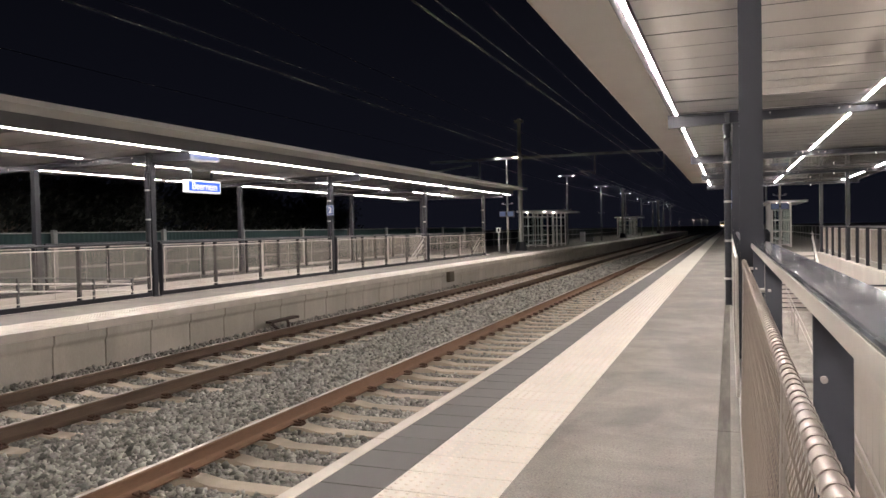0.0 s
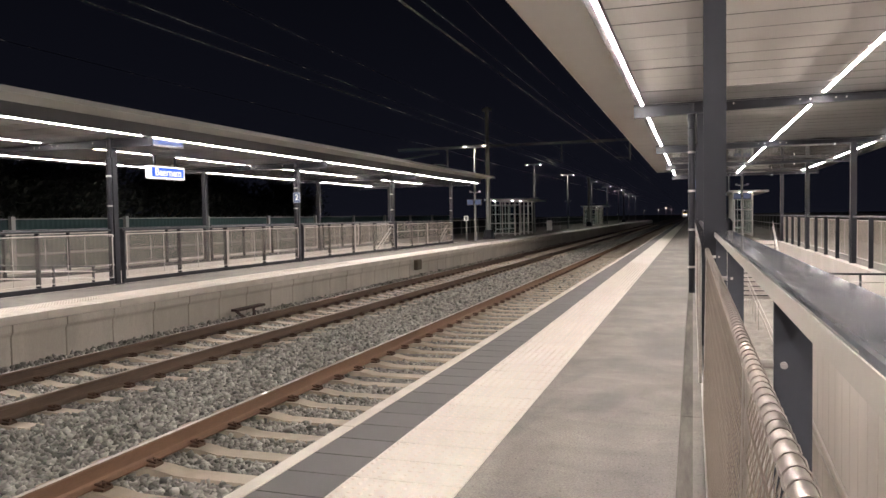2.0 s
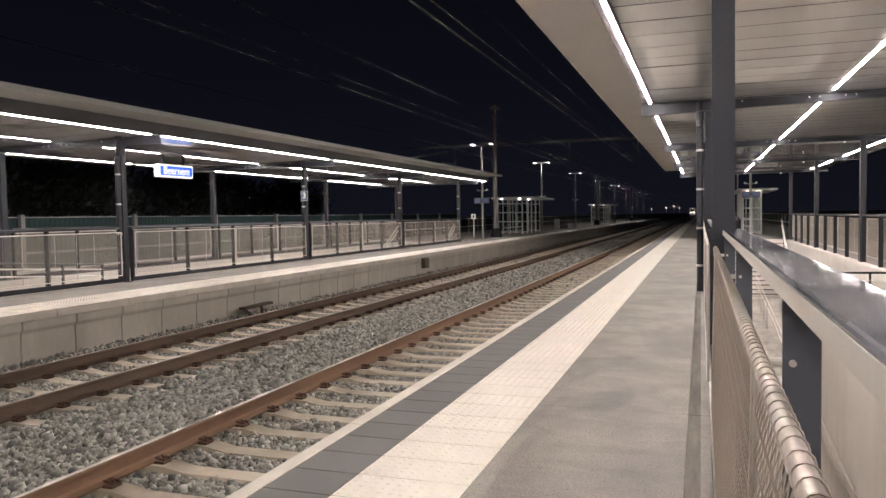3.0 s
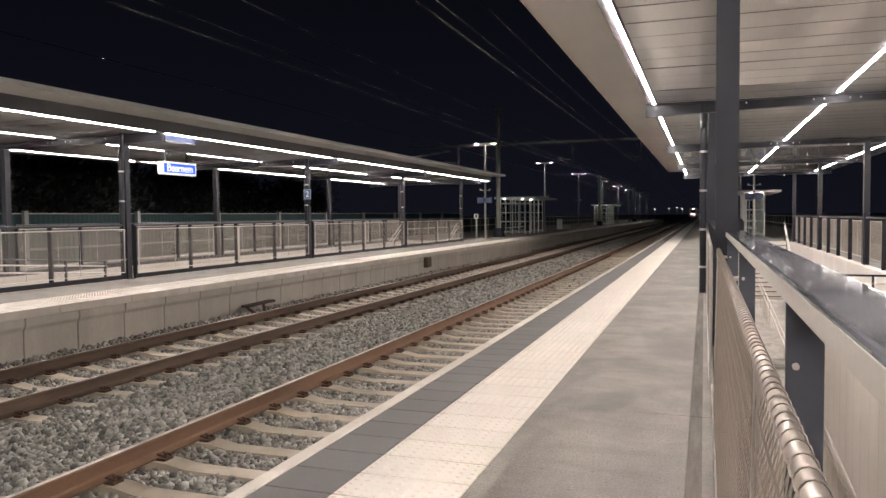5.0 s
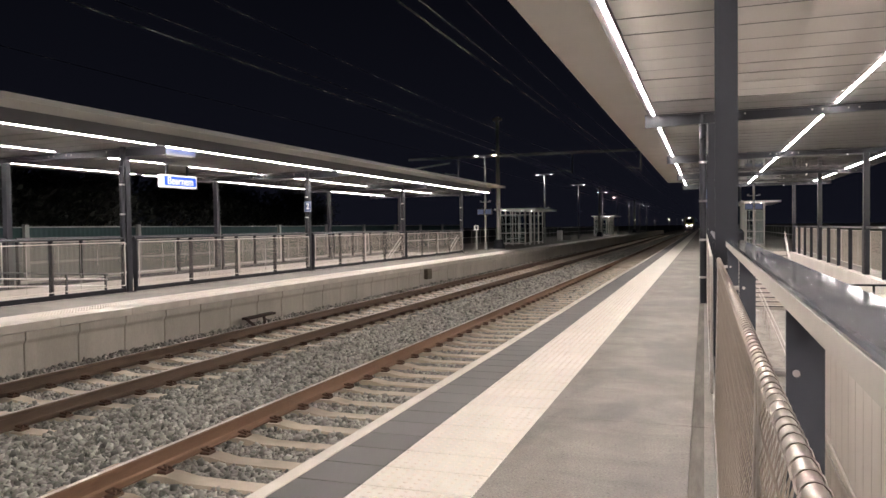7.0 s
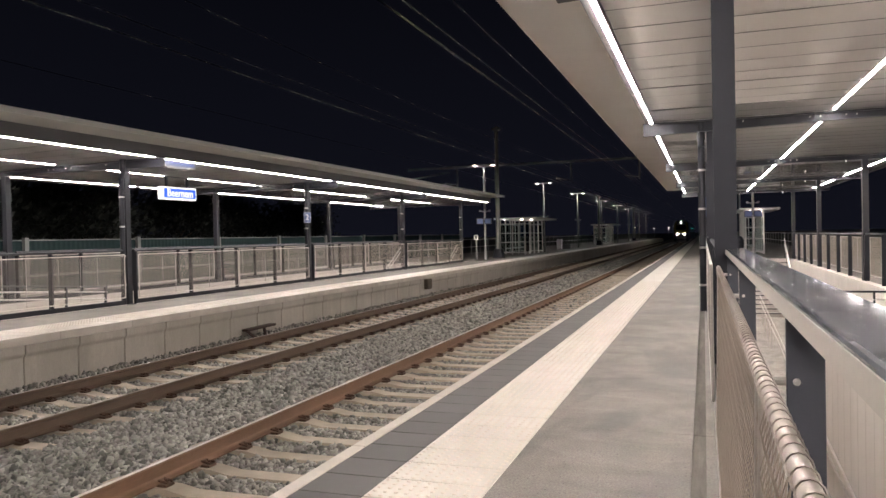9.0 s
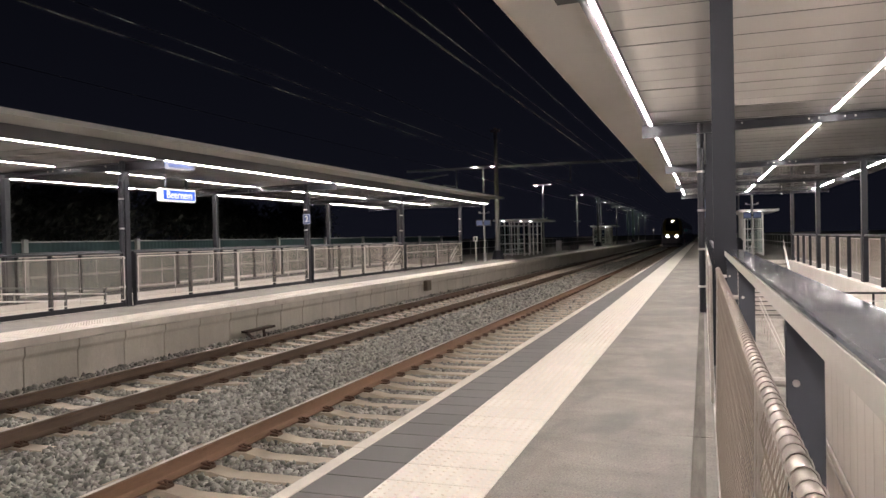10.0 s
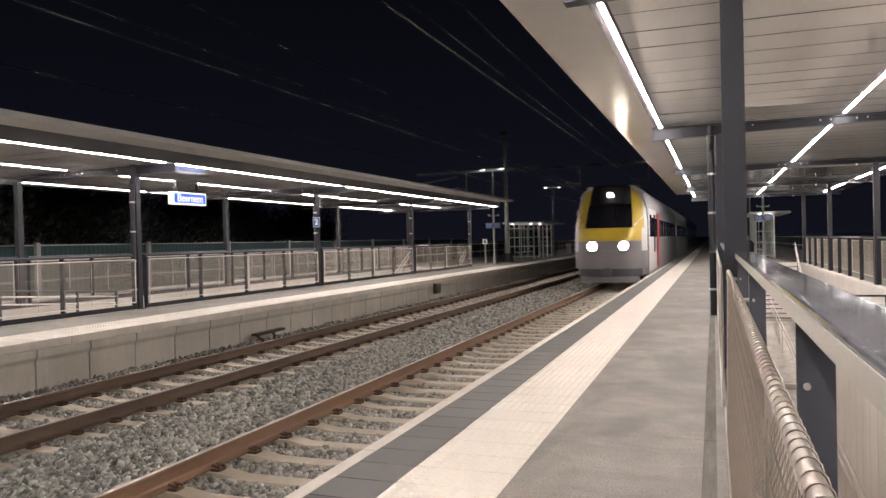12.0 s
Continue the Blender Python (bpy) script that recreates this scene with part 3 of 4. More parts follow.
# ---- the railing close by, with its broad handrail and wire-wrapped tube ----
def near_railing():
    y0, y1 = -2.6, 5.18
    t = thing("railing", "dark steel railing with broad glossy handrail and wire-wrapped tube", "railing", "platform railings")
    h = part("handrail", box(B(), 0.133, 0.241, y0, y1, 1.185, 1.2225, 0.006), HANDRAIL, t, "broad glossy dark grey handrail")
    part("handrail_side", box(B(), 0.1305, 0.1325, y0, y1, 1.183, 1.2135), RAIL_SIDE, h, "pale metal face of the handrail")
    for y in (-0.45, 1.48, 3.42, 5.10):
        p = part("post", box(B(), 0.140, 0.205, y, y + 0.012, -0.25, 1.185, 0.002), RAIL_STEEL, t, "flat dark grey post")
        part("post_flange", box(B(), 0.197, 0.205, y + 0.0125, y + 0.06, -0.25, 1.185), RAIL_STEEL, p)
        for z in (1.055, 0.22):
            part("standoff", rod(B(), (0.085, y + 0.006, z), (0.1395, y + 0.006, z), 0.009, 10), GALV, p, "bright round spacer", True)
            bm = rod(B(), (0.157, y - 0.006, z), (0.157, y, z), 0.0065, 12)
            rod(bm, (0.157, y - 0.009, z), (0.157, y - 0.006, z), 0.004, 12)
            part("bolt", bm, GALV, p, "domed bright bolt head", True)
    mx = 0.083
    for a, b in ((y0, 5.0),):
        r = 0.0112
        bm = rod(B(), (mx, a, 1.108), (mx, b - 0.04, 1.108), r, 20)
        rod(bm, (mx, b - 0.04, 1.108), (mx, b - 0.012, 1.096), r, 16)
        rod(bm, (mx, b - 0.012, 1.096), (mx, b, 1.06), r, 16)
        rod(bm, (mx, b, 1.06), (mx - 0.02, b, 0.06), r * 0.7, 16)
        rod(bm, (mx - 0.02, a, 0.06), (mx - 0.02, b, 0.06), r * 0.7, 16)
        for yy in (1.235, 1.315):
            rod(bm, (mx, yy, 1.098), (mx - 0.020, yy, 0.06), 0.0062, 12)
        rod(bm, (mx - 0.002, 1.18, 1.092), (mx + 0.012, 1.30, 1.100), 0.006, 10)
        tube = part("mesh_tube", bm, TUBE, t, "stainless tube that carries the wire mesh", True)
        rings, rng = [], random.Random(2)
        y = 0.45
        while y < b - 0.06:
            tilt = 0.005 + rng.uniform(-0.002, 0.002)
            rings.append([(mx + 0.0128 * math.cos(i * 0.5236), y + tilt * math.sin(i * 0.5236), 1.108 + 0.0128 * math.sin(i * 0.5236)) for i in range(13)])
            y += rng.uniform(0.033, 0.043)
        tagged(part("wire_wrap", ribbons(rings, 0.0014), TUBE, tube, "thin wire wound round the tube"), kind="stuff")
        # wavy vertical wires joined in diamonds
        lines, k, y = [], 0, 0.3
        while y < b - 0.02:
            s = 1 if k % 2 else -1
            pts = []
            for i in range(31):
                z = 0.06 + 1.035 * i / 30
                w = 0.008 * (1 if i % 2 else -1) * s
                pts.append((mx - 0.020 * (1 - i / 30) + (0.003 if i % 2 else -0.003), y + w + 0.002 * math.sin(7 * y + i), z))
            lines.append(pts)
            y += 0.0165
            k += 1
        part("wire_mesh", ribbons(lines, 0.0012), NEAR_WEAVE, tube, "woven stainless wire mesh")
    part("edge_strip", box(B(), 0.055, 0.080, y0, 38.3, 0.0, 0.022, 0.003), GALV, t, "bright metal edge strip on the paving")
    return t


near_railing()


# ---- the wells with the stairs ----
RAMP = cast_concrete("ramp_concrete", (0.36, 0.335, 0.30))


def well(name, x0, x1, label, deep):
    t = thing(name, label, "stairwell", kind="structure")
    part("landing", box(B(), x0 - 0.2, x1 + 0.2, 34.0, 38.6, WELL_Z - 0.3, WELL_Z), PALE, t)
    part("ramp_floor", prism(B(), [(34.0, WELL_Z - 0.002), (34.0, WELL_Z - 0.3), (-6.2, deep - 0.3), (-6.2, deep)], x0 - 0.2, x1 + 0.2, "x"), RAMP, t)
    bm = B(); box(bm, x0 - 0.2, x0 + 0.006, -6, 38.394, deep, -0.006)
    part("side_wall", bm, PALE, t)
    bm = B(); box(bm, x1 - 0.006, x1 + 0.2, -6, 38.394, deep, 0.005)
    part("side_wall", bm, PALE, t)
    part("end_wall", box(B(), x0 - 0.2, x1 + 0.2, 38.396, 38.6, WELL_Z, -0.004), PALE, t)
    part("end_wall", box(B(), x0 - 0.2, x1 + 0.2, -6.2, -6.002, deep, -0.004), PALE, t)
    n = 14
    for k in range(n):
        z = -2.35 * (k + 1) / n
        y = 38.40 - 0.30 * (k + 1)
        part("step", box(B(), x0 + 0.01, x1 - 0.01, y, y + 0.298, z - 0.175, z, 0.006), PALE, t)
        part("nosing", box(B(), x0 + 0.01, x1 - 0.01, y - 0.004, y + 0.045, z - 0.045, z + 0.004), DARK_TILE, t)
    return t


well("stairwell_near", 0.26, 3.70, "pale concrete stairwell down to the underpass", -5.30)
well("stairwell_far", -15.40, -12.20, "pale concrete stairwell down to the underpass", -5.30)

# inner wall of the ramp, with panel joints
ramp = thing("ramp_wall", "pale concrete ramp wall with upright joints", "ramp wall", kind="structure")
part("core", box(B(), 2.227, 3.69, -5.9, 16.9, -5.3, -0.9), PALE, ramp)
bm = B(); box(bm, -0.03, 0.0, -0.292, 0.292, -5.3, -0.06, 0.004); pan = mesh_of(bm, "panel")
for k in range(32):
    part("panel", pan, PALE, ramp).location = (2.221, -1.8 + 0.6 * k, 0)
part("backing", box(B(), 2.2215, 2.226, -5.9, 16.9, -5.3, -0.9), CHANNEL, ramp)
part("wall_top", box(B(), 2.18, 2.38, -5.9, 16.9, -0.9, -0.055), PALE, ramp)
rail_ob = thing("landing_railing", "low dark steel railing across the ramp landing", "railing", at=(3.2, 16.95, -0.9))
part("top_rail", box(B(), -1.15, 1.2, -0.03, 0.03, 0.94, 0.98, 0.004), STEEL, rail_ob)
for x in (-1.1, -0.55, 0.0, 0.55, 1.1):
    part("post", box(B(), x - 0.02, x + 0.02, -0.02, 0.02, 0.0, 0.94), STEEL, rail_ob)
part("mesh_frame", rod(B(), (-1.1, -0.04, 0.80), (1.15, -0.04, 0.80), 0.01, 8), GALV, rail_ob)


BRIGHT_RAIL = material("bright_satin_rail", (0.74, 0.72, 0.68), 0.35, 0.2, 0.05, 6, 60, 0.0)


def stair_rail(x, label, y=38.2):
    t = thing("stair_handrail", label, "handrail", "stair handrails", at=(x, y, 0))
    for dz in (0.0, -0.22):
        bm = rod(B(), (0, 0.4, 0.92 + dz), (0, -4.3, -1.55 + dz), 0.028, 10)
        rod(bm, (0, -4.3, -1.55 + dz), (0, -4.7, -1.55 + dz), 0.028, 10)
        part("rail", bm, BRIGHT_RAIL, t, "bright stainless tube", True)
    for k in range(6):
        y = 0.3 - 0.9 * k
        zt = 0.92 + (y - 0.4) * 0.5255
        part("post", rod(B(), (0, y, zt - 1.0), (0, y, zt), 0.016, 8), STEEL, t)


stair_rail(3.58, "sloping stainless handrail beside the stairs")
stair_rail(-12.32, "sloping stainless handrail beside the stairs", 37.2)
stair_rail(-15.26, "sloping stainless handrail beside the stairs", 36.66)
ramp_rail = thing("ramp_handrail", "long double stainless handrail on thin posts beside the ramp", "handrail", at=(2.12, 0, 0))
RZ = lambda y: -1.33 - 0.0733 * (32.8 - y)
for dz in (0.0, -0.25):
    part("rail", rod(B(), (0, -3, RZ(-3) + dz), (0, 33.0, RZ(33.0) + dz), 0.02, 10), GALV, ramp_rail, "bright stainless tube", True)
for k in range(4):
    y = 27.6 + 1.4 * k
    part("post", rod(B(), (0, y, RZ(y) - 0.98), (0, y, RZ(y) - 0.02), 0.014, 8), GALV, ramp_rail)
for k in range(10):
    y = -1.5 + 2.0 * k
    part("bracket", rod(B(), (0, y, RZ(y)), (0.06, y, RZ(y) - 0.02), 0.008, 6), GALV, ramp_rail)
left_rail = thing("ramp_handrail", "stainless handrails on dark posts beside the ramp", "handrail", at=(-13.9, 11.4, 0))
LZ = lambda y: 0.526 - 0.0715 * y
for dz, r, paint in ((0.0, 0.022, RAIL_STEEL), (-0.122, 0.018, BRIGHT_RAIL), (-0.285, 0.018, BRIGHT_RAIL)):
    part("rail", rod(B(), (0, -7.5, LZ(-7.5) + dz), (0, 3.25, LZ(3.25) + dz), r, 8), paint, left_rail, "long slim tube", True)
for y in (-6.3, -4.2, -2.1, 0.0, 2.0, 3.2):
    part("post", box(B(), -0.025, 0.025, y - 0.02, y + 0.02, LZ(y) - 1.3, LZ(y)), RAIL_STEEL, left_rail)


# ---- signs ----
BLUE = glow("sign_blue", (0.03, 0.12, 0.62), 1.0)
BLUE.node_tree.nodes["Principled BSDF"].inputs["Base Color"].default_value = (0.02, 0.08, 0.45, 1)
SIGN_WHITE = glow("sign_white", (1, 0.97, 0.95), 0.8)
PLATE = material("plate_blue_grey", (0.065, 0.095, 0.20), 0.4, 0, 0.05, 3, 50, 0.0)
PLAIN_WHITE = material("plain_white", (0.75, 0.74, 0.72), 0.5, 0, 0.05, 3, 50, 0.0)


def lettering(text, size, parent, mat, place, turn):
    cu = bpy.data.curves.new("lettering", "FONT")
    cu.body, cu.size, cu.align_x, cu.align_y, cu.extrude = text, size, "CENTER", "CENTER", 0.002
    cu.offset = size * 0.012
    cu.materials.append(mat)
    ob = new("lettering", cu)
    ob.parent = parent
    ob.location, ob.rotation_euler = place, [radians(a) for a in turn]
    return ob


sign = thing("station_sign", "lit blue and white station name sign under the canopy", "sign", at=(-13.92, SIGN_Y + 0.05, 2.71))
part("case", box(B(), -0.06, 0.115, -0.72, 0.72, -0.175, 0.175, 0.03), SIGN_WHITE, sign, "glowing white case", True)
part("panel", box(B(), 0.116, 0.122, -0.665, 0.665, -0.13, 0.13, 0.002), BLUE, sign, "blue panel with white lettering")
for y in (-0.46, 0.41):
    part("hanger", box(B(), 0.0, 0.06, y - 0.03, y + 0.03, 0.175, 0.446, 0.004), STEEL, sign, "dark square hanger")
part("mounting_plate", box(B(), -0.03, 0.03, -0.50, 0.45, 0.446, 0.470), STEEL, sign)
lettering("Beernem", 0.30, sign, SIGN_WHITE, (0.1245, 0, 0), (90, 0, 90))


def number_plate(x, y, z):
    t = thing("platform_number", "small blue-grey plate with a white numeral on a post", "sign", at=(x, y, z))
    part("plate", box(B(), -0.13, 0.13, 0.0, 0.012, -0.165, 0.165, 0.003), PLATE, t)
    bm = B()
    for a in ((-0.12, 0.12, 0.145, 0.152), (-0.12, 0.12, -0.152, -0.145), (-0.12, -0.113, -0.145, 0.145), (0.113, 0.12, -0.145, 0.145)):
        box(bm, a[0], a[1], -0.003, -0.0005, a[2], a[3])
    part("border", bm, PLAIN_WHITE, t)
    lettering("2", 0.26, t, PLAIN_WHITE, (0, -0.003, 0), (90, 0, 0))


number_plate(-11.96, 21.43 - 0.26, 2.06)
blue = thing("platform_number", "small blue plate on a canopy post", "sign", at=(0.02, 21.2, 2.0))
part("plate", box(B(), -0.05, 0.05, 0.0, 0.012, -0.25, 0.25, 0.003), PLATE, blue)
part("mark", box(B(), -0.03, 0.03, -0.004, -0.001, -0.04, 0.08), PLAIN_WHITE, blue)


# ---- green corrugated fence behind the far platform ----
FENCE_POST = material("fence_post_grey", (0.17, 0.17, 0.165), 0.6, 0.2, 0.12, 3, 50, 0.05)
fence = thing("corrugated_fence", "dark green corrugated metal fence with grey posts", "fence")
bm = B()
prev = None
for k in range(0, 600):
    y = 2 + 0.1 * k
    x = -20.0 + (0.004 if k % 2 else -0.004)
    cur = [bm.verts.new((x, y, -0.9)), bm.verts.new((x, y, 1.5)), bm.verts.new((x - 0.012, y, 1.5)), bm.verts.new((x - 0.012, y, -0.9))]
    if prev:
        for i in range(3):
            bm.faces.new((prev[i], cur[i], cur[i + 1], prev[i + 1]))
    prev = cur
bmesh.ops.recalc_face_normals(bm, faces=bm.faces)
part("sheet", bm, GREEN, fence)
part("cap", box(B(), -20.05, -19.95, 2, 62, 1.502, 1.54), FENCE_POST, fence)
part("mid_rail", box(B(), -19.98, -19.955, 2, 62, 0.36, 0.43), FENCE_POST, fence, "pale grey horizontal rail")
for k in range(12):
    part("post", box(B(), -19.95, -19.83, 2.9 + 4.9 * k, 3.05 + 4.9 * k, -0.9, 1.6), FENCE_POST, fence)


# ---- lamp standards along the platforms ----
def lamp_post(label):
    t = thing("street_lamp", label, "street lamp", "platform lamps")
    bm = rod(B(), (0, 0, 0), (0, 0, 5.45), 0.065, 12, 0.045)
    rod(bm, (0, 0, 0), (0, 0, 0.5), 0.09, 12)
    part("pole", bm, MAST, t, "slim grey steel pole", True)
    part("arm", bar(B(), (-0.50, 0, 5.42), (0.50, 0, 5.42), 0.05, 0.05), MAST, t)
    part("collar", bar(B(), (-0.26, 0, 2.76), (0.26, 0, 2.76), 0.06, 0.035), MAST, t, "small cross arm with speakers")
    for s in (-1, 1):
        c = s * 0.52
        bm = box(B(), c - 0.16, c + 0.16, -0.12, 0.12, 5.425, 5.47, 0.012)
        for x0, x1, ya, yb in ((c - 0.16, c - 0.15, -0.12, 0.12), (c + 0.15, c + 0.16, -0.12, 0.12), (c - 0.15, c + 0.15, -0.12, -0.11), (c - 0.15, c + 0.15, 0.11, 0.12)):
            box(bm, x0, x1, ya, yb, 5.388, 5.426)
        h = part("lamp_head", bm, MAST, t, "flat grey lamp head")
        part("light_panel", box(B(), c - 0.13, c + 0.13, -0.10, 0.10, 5.414, 5.4245), PANEL_LAMP, h, "bright white lamp panel")
        part("lens", box(B(), s * 0.52 - 0.03, s * 0.52 + 0.03, -0.03, 0.03, 5.380, 5.413), LAMP, h, "bright white lens")
        part("speaker", rod(B(), (s * 0.27, -0.07, 2.80), (s * 0.27, 0.07, 2.80), 0.05, 10), MAST, t)
    return t


LP = "tall grey double-headed lamp standard, lit, on the platform"
lamp = lamp_post(LP)
lamp.matrix_basis = pose(-11.8, 41.2, 0)
for y in (58.4, 75.2, 93.8, 111.5, 128.6, 150.5, 168.5):
    copy_thing(lamp, pose(-11.87, y, 0))
for y in (41.6, 56.5, 72.0):
    copy_thing(lamp, pose(2.40, y, 0))


def info_box(x, y):
    t = thing("display_box", "pair of dark display boxes fixed to a lamp pole", "display", at=(x, y, 2.2))
    for s in (-1, 1):
        part("case", box(B(), s * 0.23 - 0.20, s * 0.23 + 0.20, -0.20, -0.07, -0.17, 0.17, 0.01), STEEL, t)
        part("face", box(B(), s * 0.23 - 0.17, s * 0.23 + 0.17, -0.204, -0.201, -0.13, 0.13), PLATE, t)
    part("bracket", box(B(), -0.06, 0.06, -0.07, 0.03, -0.05, 0.05), STEEL, t)


info_box(-11.8, 41.2)
info_box(2.40, 41.6)

# small signpost
sp = thing("sign_post", "short grey post with a small square sign", "sign", at=(-12.45, 41.6, 0))
part("post", rod(B(), (0, 0, 0), (0, 0, 1.42), 0.05, 10), MAST, sp)
pl = part("plate", box(B(), -0.14, 0.14, -0.065, -0.052, 1.15, 1.43, 0.003), PLAIN_WHITE, sp)
part("mark", box(B(), -0.05, 0.05, -0.069, -0.066, 1.20, 1.38), STEEL, pl)

# ---- catenary: masts, portal, wires ----
def mast(x, y, h, label):
    t = thing("catenary_mast", label, "catenary mast", "catenary masts", at=(x, y, 0))
    part("pole", rod(B(), (0, 0, 0.3), (0, 0, h), 0.14, 16, 0.11), MAST, t, "tall round grey steel mast", True)
    part("base", rod(B(), (0, 0, 0), (0, 0, 0.55), 0.42, 8, 0.26), STEEL, t, "dark flared base")
    part("cap", box(B(), -0.28, 0.28, -0.12, 0.12, h - 0.25, h - 0.1), MAST, t)
    return t


MASTS = [(-12.0, 44.8), (-12.0, 92.0), (-12.0, 140.0), (1.2, 44.8), (1.2, 92.0)]
for x, y in MASTS:
    mast(x, y, 8.1 if y < 50 else 6.0, "tall grey catenary mast on a dark base")


def portal(y):
    t = thing("catenary_portal", "horizontal grey steel beam carrying the overhead wires", "catenary portal", at=(0, y, 0))
    bm = bar(B(), (-18.0, 0.25, 5.72), (1.2, 0.25, 5.72), 0.12, 0.14)
    part("beam", bm, MAST, t)
    for x in (-3.83, -7.81, -15.0):
        part("drop_tube", rod(B(), (x + 0.35, 0.25, 5.7), (x + 0.35, 0.25, 4.5), 0.05, 8), MAST, t)
        part("registration_arm", rod(B(), (x + 0.35, 0.25, 4.62), (x - 0.55, 0.25, 4.75), 0.03, 8), MAST, t)
        part("steady_arm", rod(B(), (x - 0.55, 0.25, 4.75), (x + 0.05, 0.25, 4.41), 0.02, 6), MAST, t)
    part("lower_bar", rod(B(), (-17.9, 0.25, 5.1), (-15.2, 0.25, 5.4), 0.05, 8), MAST, t)


portal(44.8)
portal(-4.0)


def wire(x, z, sag, r, name, label):
    pts = []
    for a, b in ((-20, -4), (-4, 44.8), (44.8, 92), (92, 140), (140, 190), (190, 240), (240, 290)):
        for i in range(8):
            f = i / 8
            pts.append((x, a + (b - a) * f, z - 4 * sag * f * (1 - f)))
    pts.append((x, 290, z))
    tagged(part(name, ribbons([pts], r), WIRE), label, "overhead wire", "overhead wires")


for c in TRACKS:
    wire(c - 0.012, 4.36, 0.02, 0.0065, "contact_wire", "thin copper contact wire over the track")
    wire(c + 0.012, 4.36, 0.02, 0.0065, "contact_wire", "thin copper contact wire over the track")
    wire(c, 4.63, 0.06, 0.008, "carrier_wire", "thin auxiliary carrier wire over the track")
    wire(c, 5.54, 0.38, 0.007, "messenger_wire", "thin sagging messenger wire over the track")
wire(-15.5, 5.85, 0.15, 0.011, "feeder_wire", "thin dark feeder wire above the far platform")

# ---- glass shelters ----
PANE = glass("clear_pane")
SHELTER_LIGHT = glow("shelter_light", (1, 0.95, 0.88), 80)


def shelter(x, y, s, label, L=6.0, Dp=1.8, front=0.85, back=0.35):
    """x: the front line; s: the side to which it is deep."""
    t = thing("platform_shelter", label, "shelter", "platform shelters", at=(x, y, 0))
    H = 2.42
    q = L / 4
    bm = box(B(), min(-s * front, s * (Dp + back)), max(-s * front, s * (Dp + back)), -0.4, L + 1.6, H + 0.08, H + 0.2, 0.02)
    part("roof", bm, FASCIA, t, "flat pale roof slab")
    for yy in (0, q, 2 * q, 3 * q, L):
        for d in (0, Dp):
            p = part("post", box(B(), s * d - 0.045, s * d + 0.045, yy - 0.045, yy + 0.045, 0, H + 0.08, 0.004), GALV_PAINT, t)
    for d, spans in ((0, ((0, q), (3 * q, L))), (Dp, ((0, q), (q, 2 * q), (2 * q, 3 * q), (3 * q, L)))):
        for a, b in spans:
            for z in (0.12, 0.85, 1.5, 2.15):
                part("transom", box(B(), s * d - 0.025, s * d + 0.025, a + 0.046, b - 0.046, z, z + 0.05), GALV_PAINT, t)
            o = part("pane", box(B(), s * d - 0.005, s * d + 0.005, a + 0.05, b - 0.05, 0.18, 2.14), PANE, t)
            o.visible_shadow = False
    for yy in (0, L):
        for z in (0.12, 0.85, 1.5, 2.15):
            part("transom", box(B(), min(s * 0.046, s * (Dp - 0.046)), max(s * 0.046, s * (Dp - 0.046)), yy - 0.025, yy + 0.025, z, z + 0.05), GALV_PAINT, t)
        part("mullion", box(B(), s * Dp / 2 - 0.03, s * Dp / 2 + 0.03, yy - 0.03, yy + 0.03, 0.0, H + 0.07), GALV_PAINT, t)
        o = part("pane", box(B(), min(s * 0.05, s * (Dp - 0.05)), max(s * 0.05, s * (Dp - 0.05)), yy - 0.005, yy + 0.005, 0.18, 2.14), PANE, t)
        o.visible_shadow = False
    for d, yy in ((Dp * 0.86, 0.2), (0.25, 0.2), (0.25, 3.2)):
        part("light", box(B(), s * d - 0.06, s * d + 0.06, yy - 0.06, yy + 0.06, H + 0.062, H + 0.076), SHELTER_LIGHT, t, "small lit ceiling lamp")
    for d in (0.62, 1.18):
        if Dp > 1.5:
            part("door_frame", box(B(), s * d - 0.05, s * d + 0.05, L / 2 - 0.04, L / 2 + 0.04, 0.0, 2.25, 0.004), GALV_PAINT, t)
    part("bench", box(B(), s * (Dp - 0.5) - 0.2, s * (Dp - 0.5) + 0.2, 0.5, L - 0.5, 0.42, 0.47, 0.01), PLAIN_WHITE, t)
    for yy in (0.8, 2.4, 4.0):
        part("bench_leg", box(B(), s * (Dp - 0.5) - 0.03, s * (Dp - 0.5) + 0.03, yy - 0.03, yy + 0.03, 0, 0.42), MAST, t)
    return t


GALV_PAINT = material("pale_grey_frame", (0.66, 0.64, 0.61), 0.45, 0.0, 0.06, 4, 60, 0.02)
shelter(-11.95, 51.9, -1, "lit glass shelter with pale frame on the platform")
shelter(-11.9, 100.0, -1, "lit glass shelter with pale frame on the platform")
shelter(2.25, 46.0, 1, "narrow lit glass shelter with pale frame on the platform", Dp=0.95, front=0.3, back=0.85)

cab = thing("equipment_cabinet", "small white equipment cabinet on the platform", "cabinet", at=(-12.7, 69.4, 0))
part("body", box(B(), -0.22, 0.22, -0.25, 0.25, 0.0, 0.92, 0.02), PLAIN_WHITE, cab)
part("door", box(B(), -0.18, 0.18, -0.265, -0.251, 0.08, 0.86, 0.006), PLAIN_WHITE, cab)
part("lid", box(B(), -0.24, 0.24, -0.27, 0.27, 0.92, 0.95, 0.006), MAST, cab)
low = thing("equipment_cabinet", "low grey cabinet on the platform", "cabinet", at=(-12.35, 71.0, 0))
part("body", box(B(), -0.4, 0.4, -0.25, 0.25, 0, 0.38, 0.02), MAST, low)
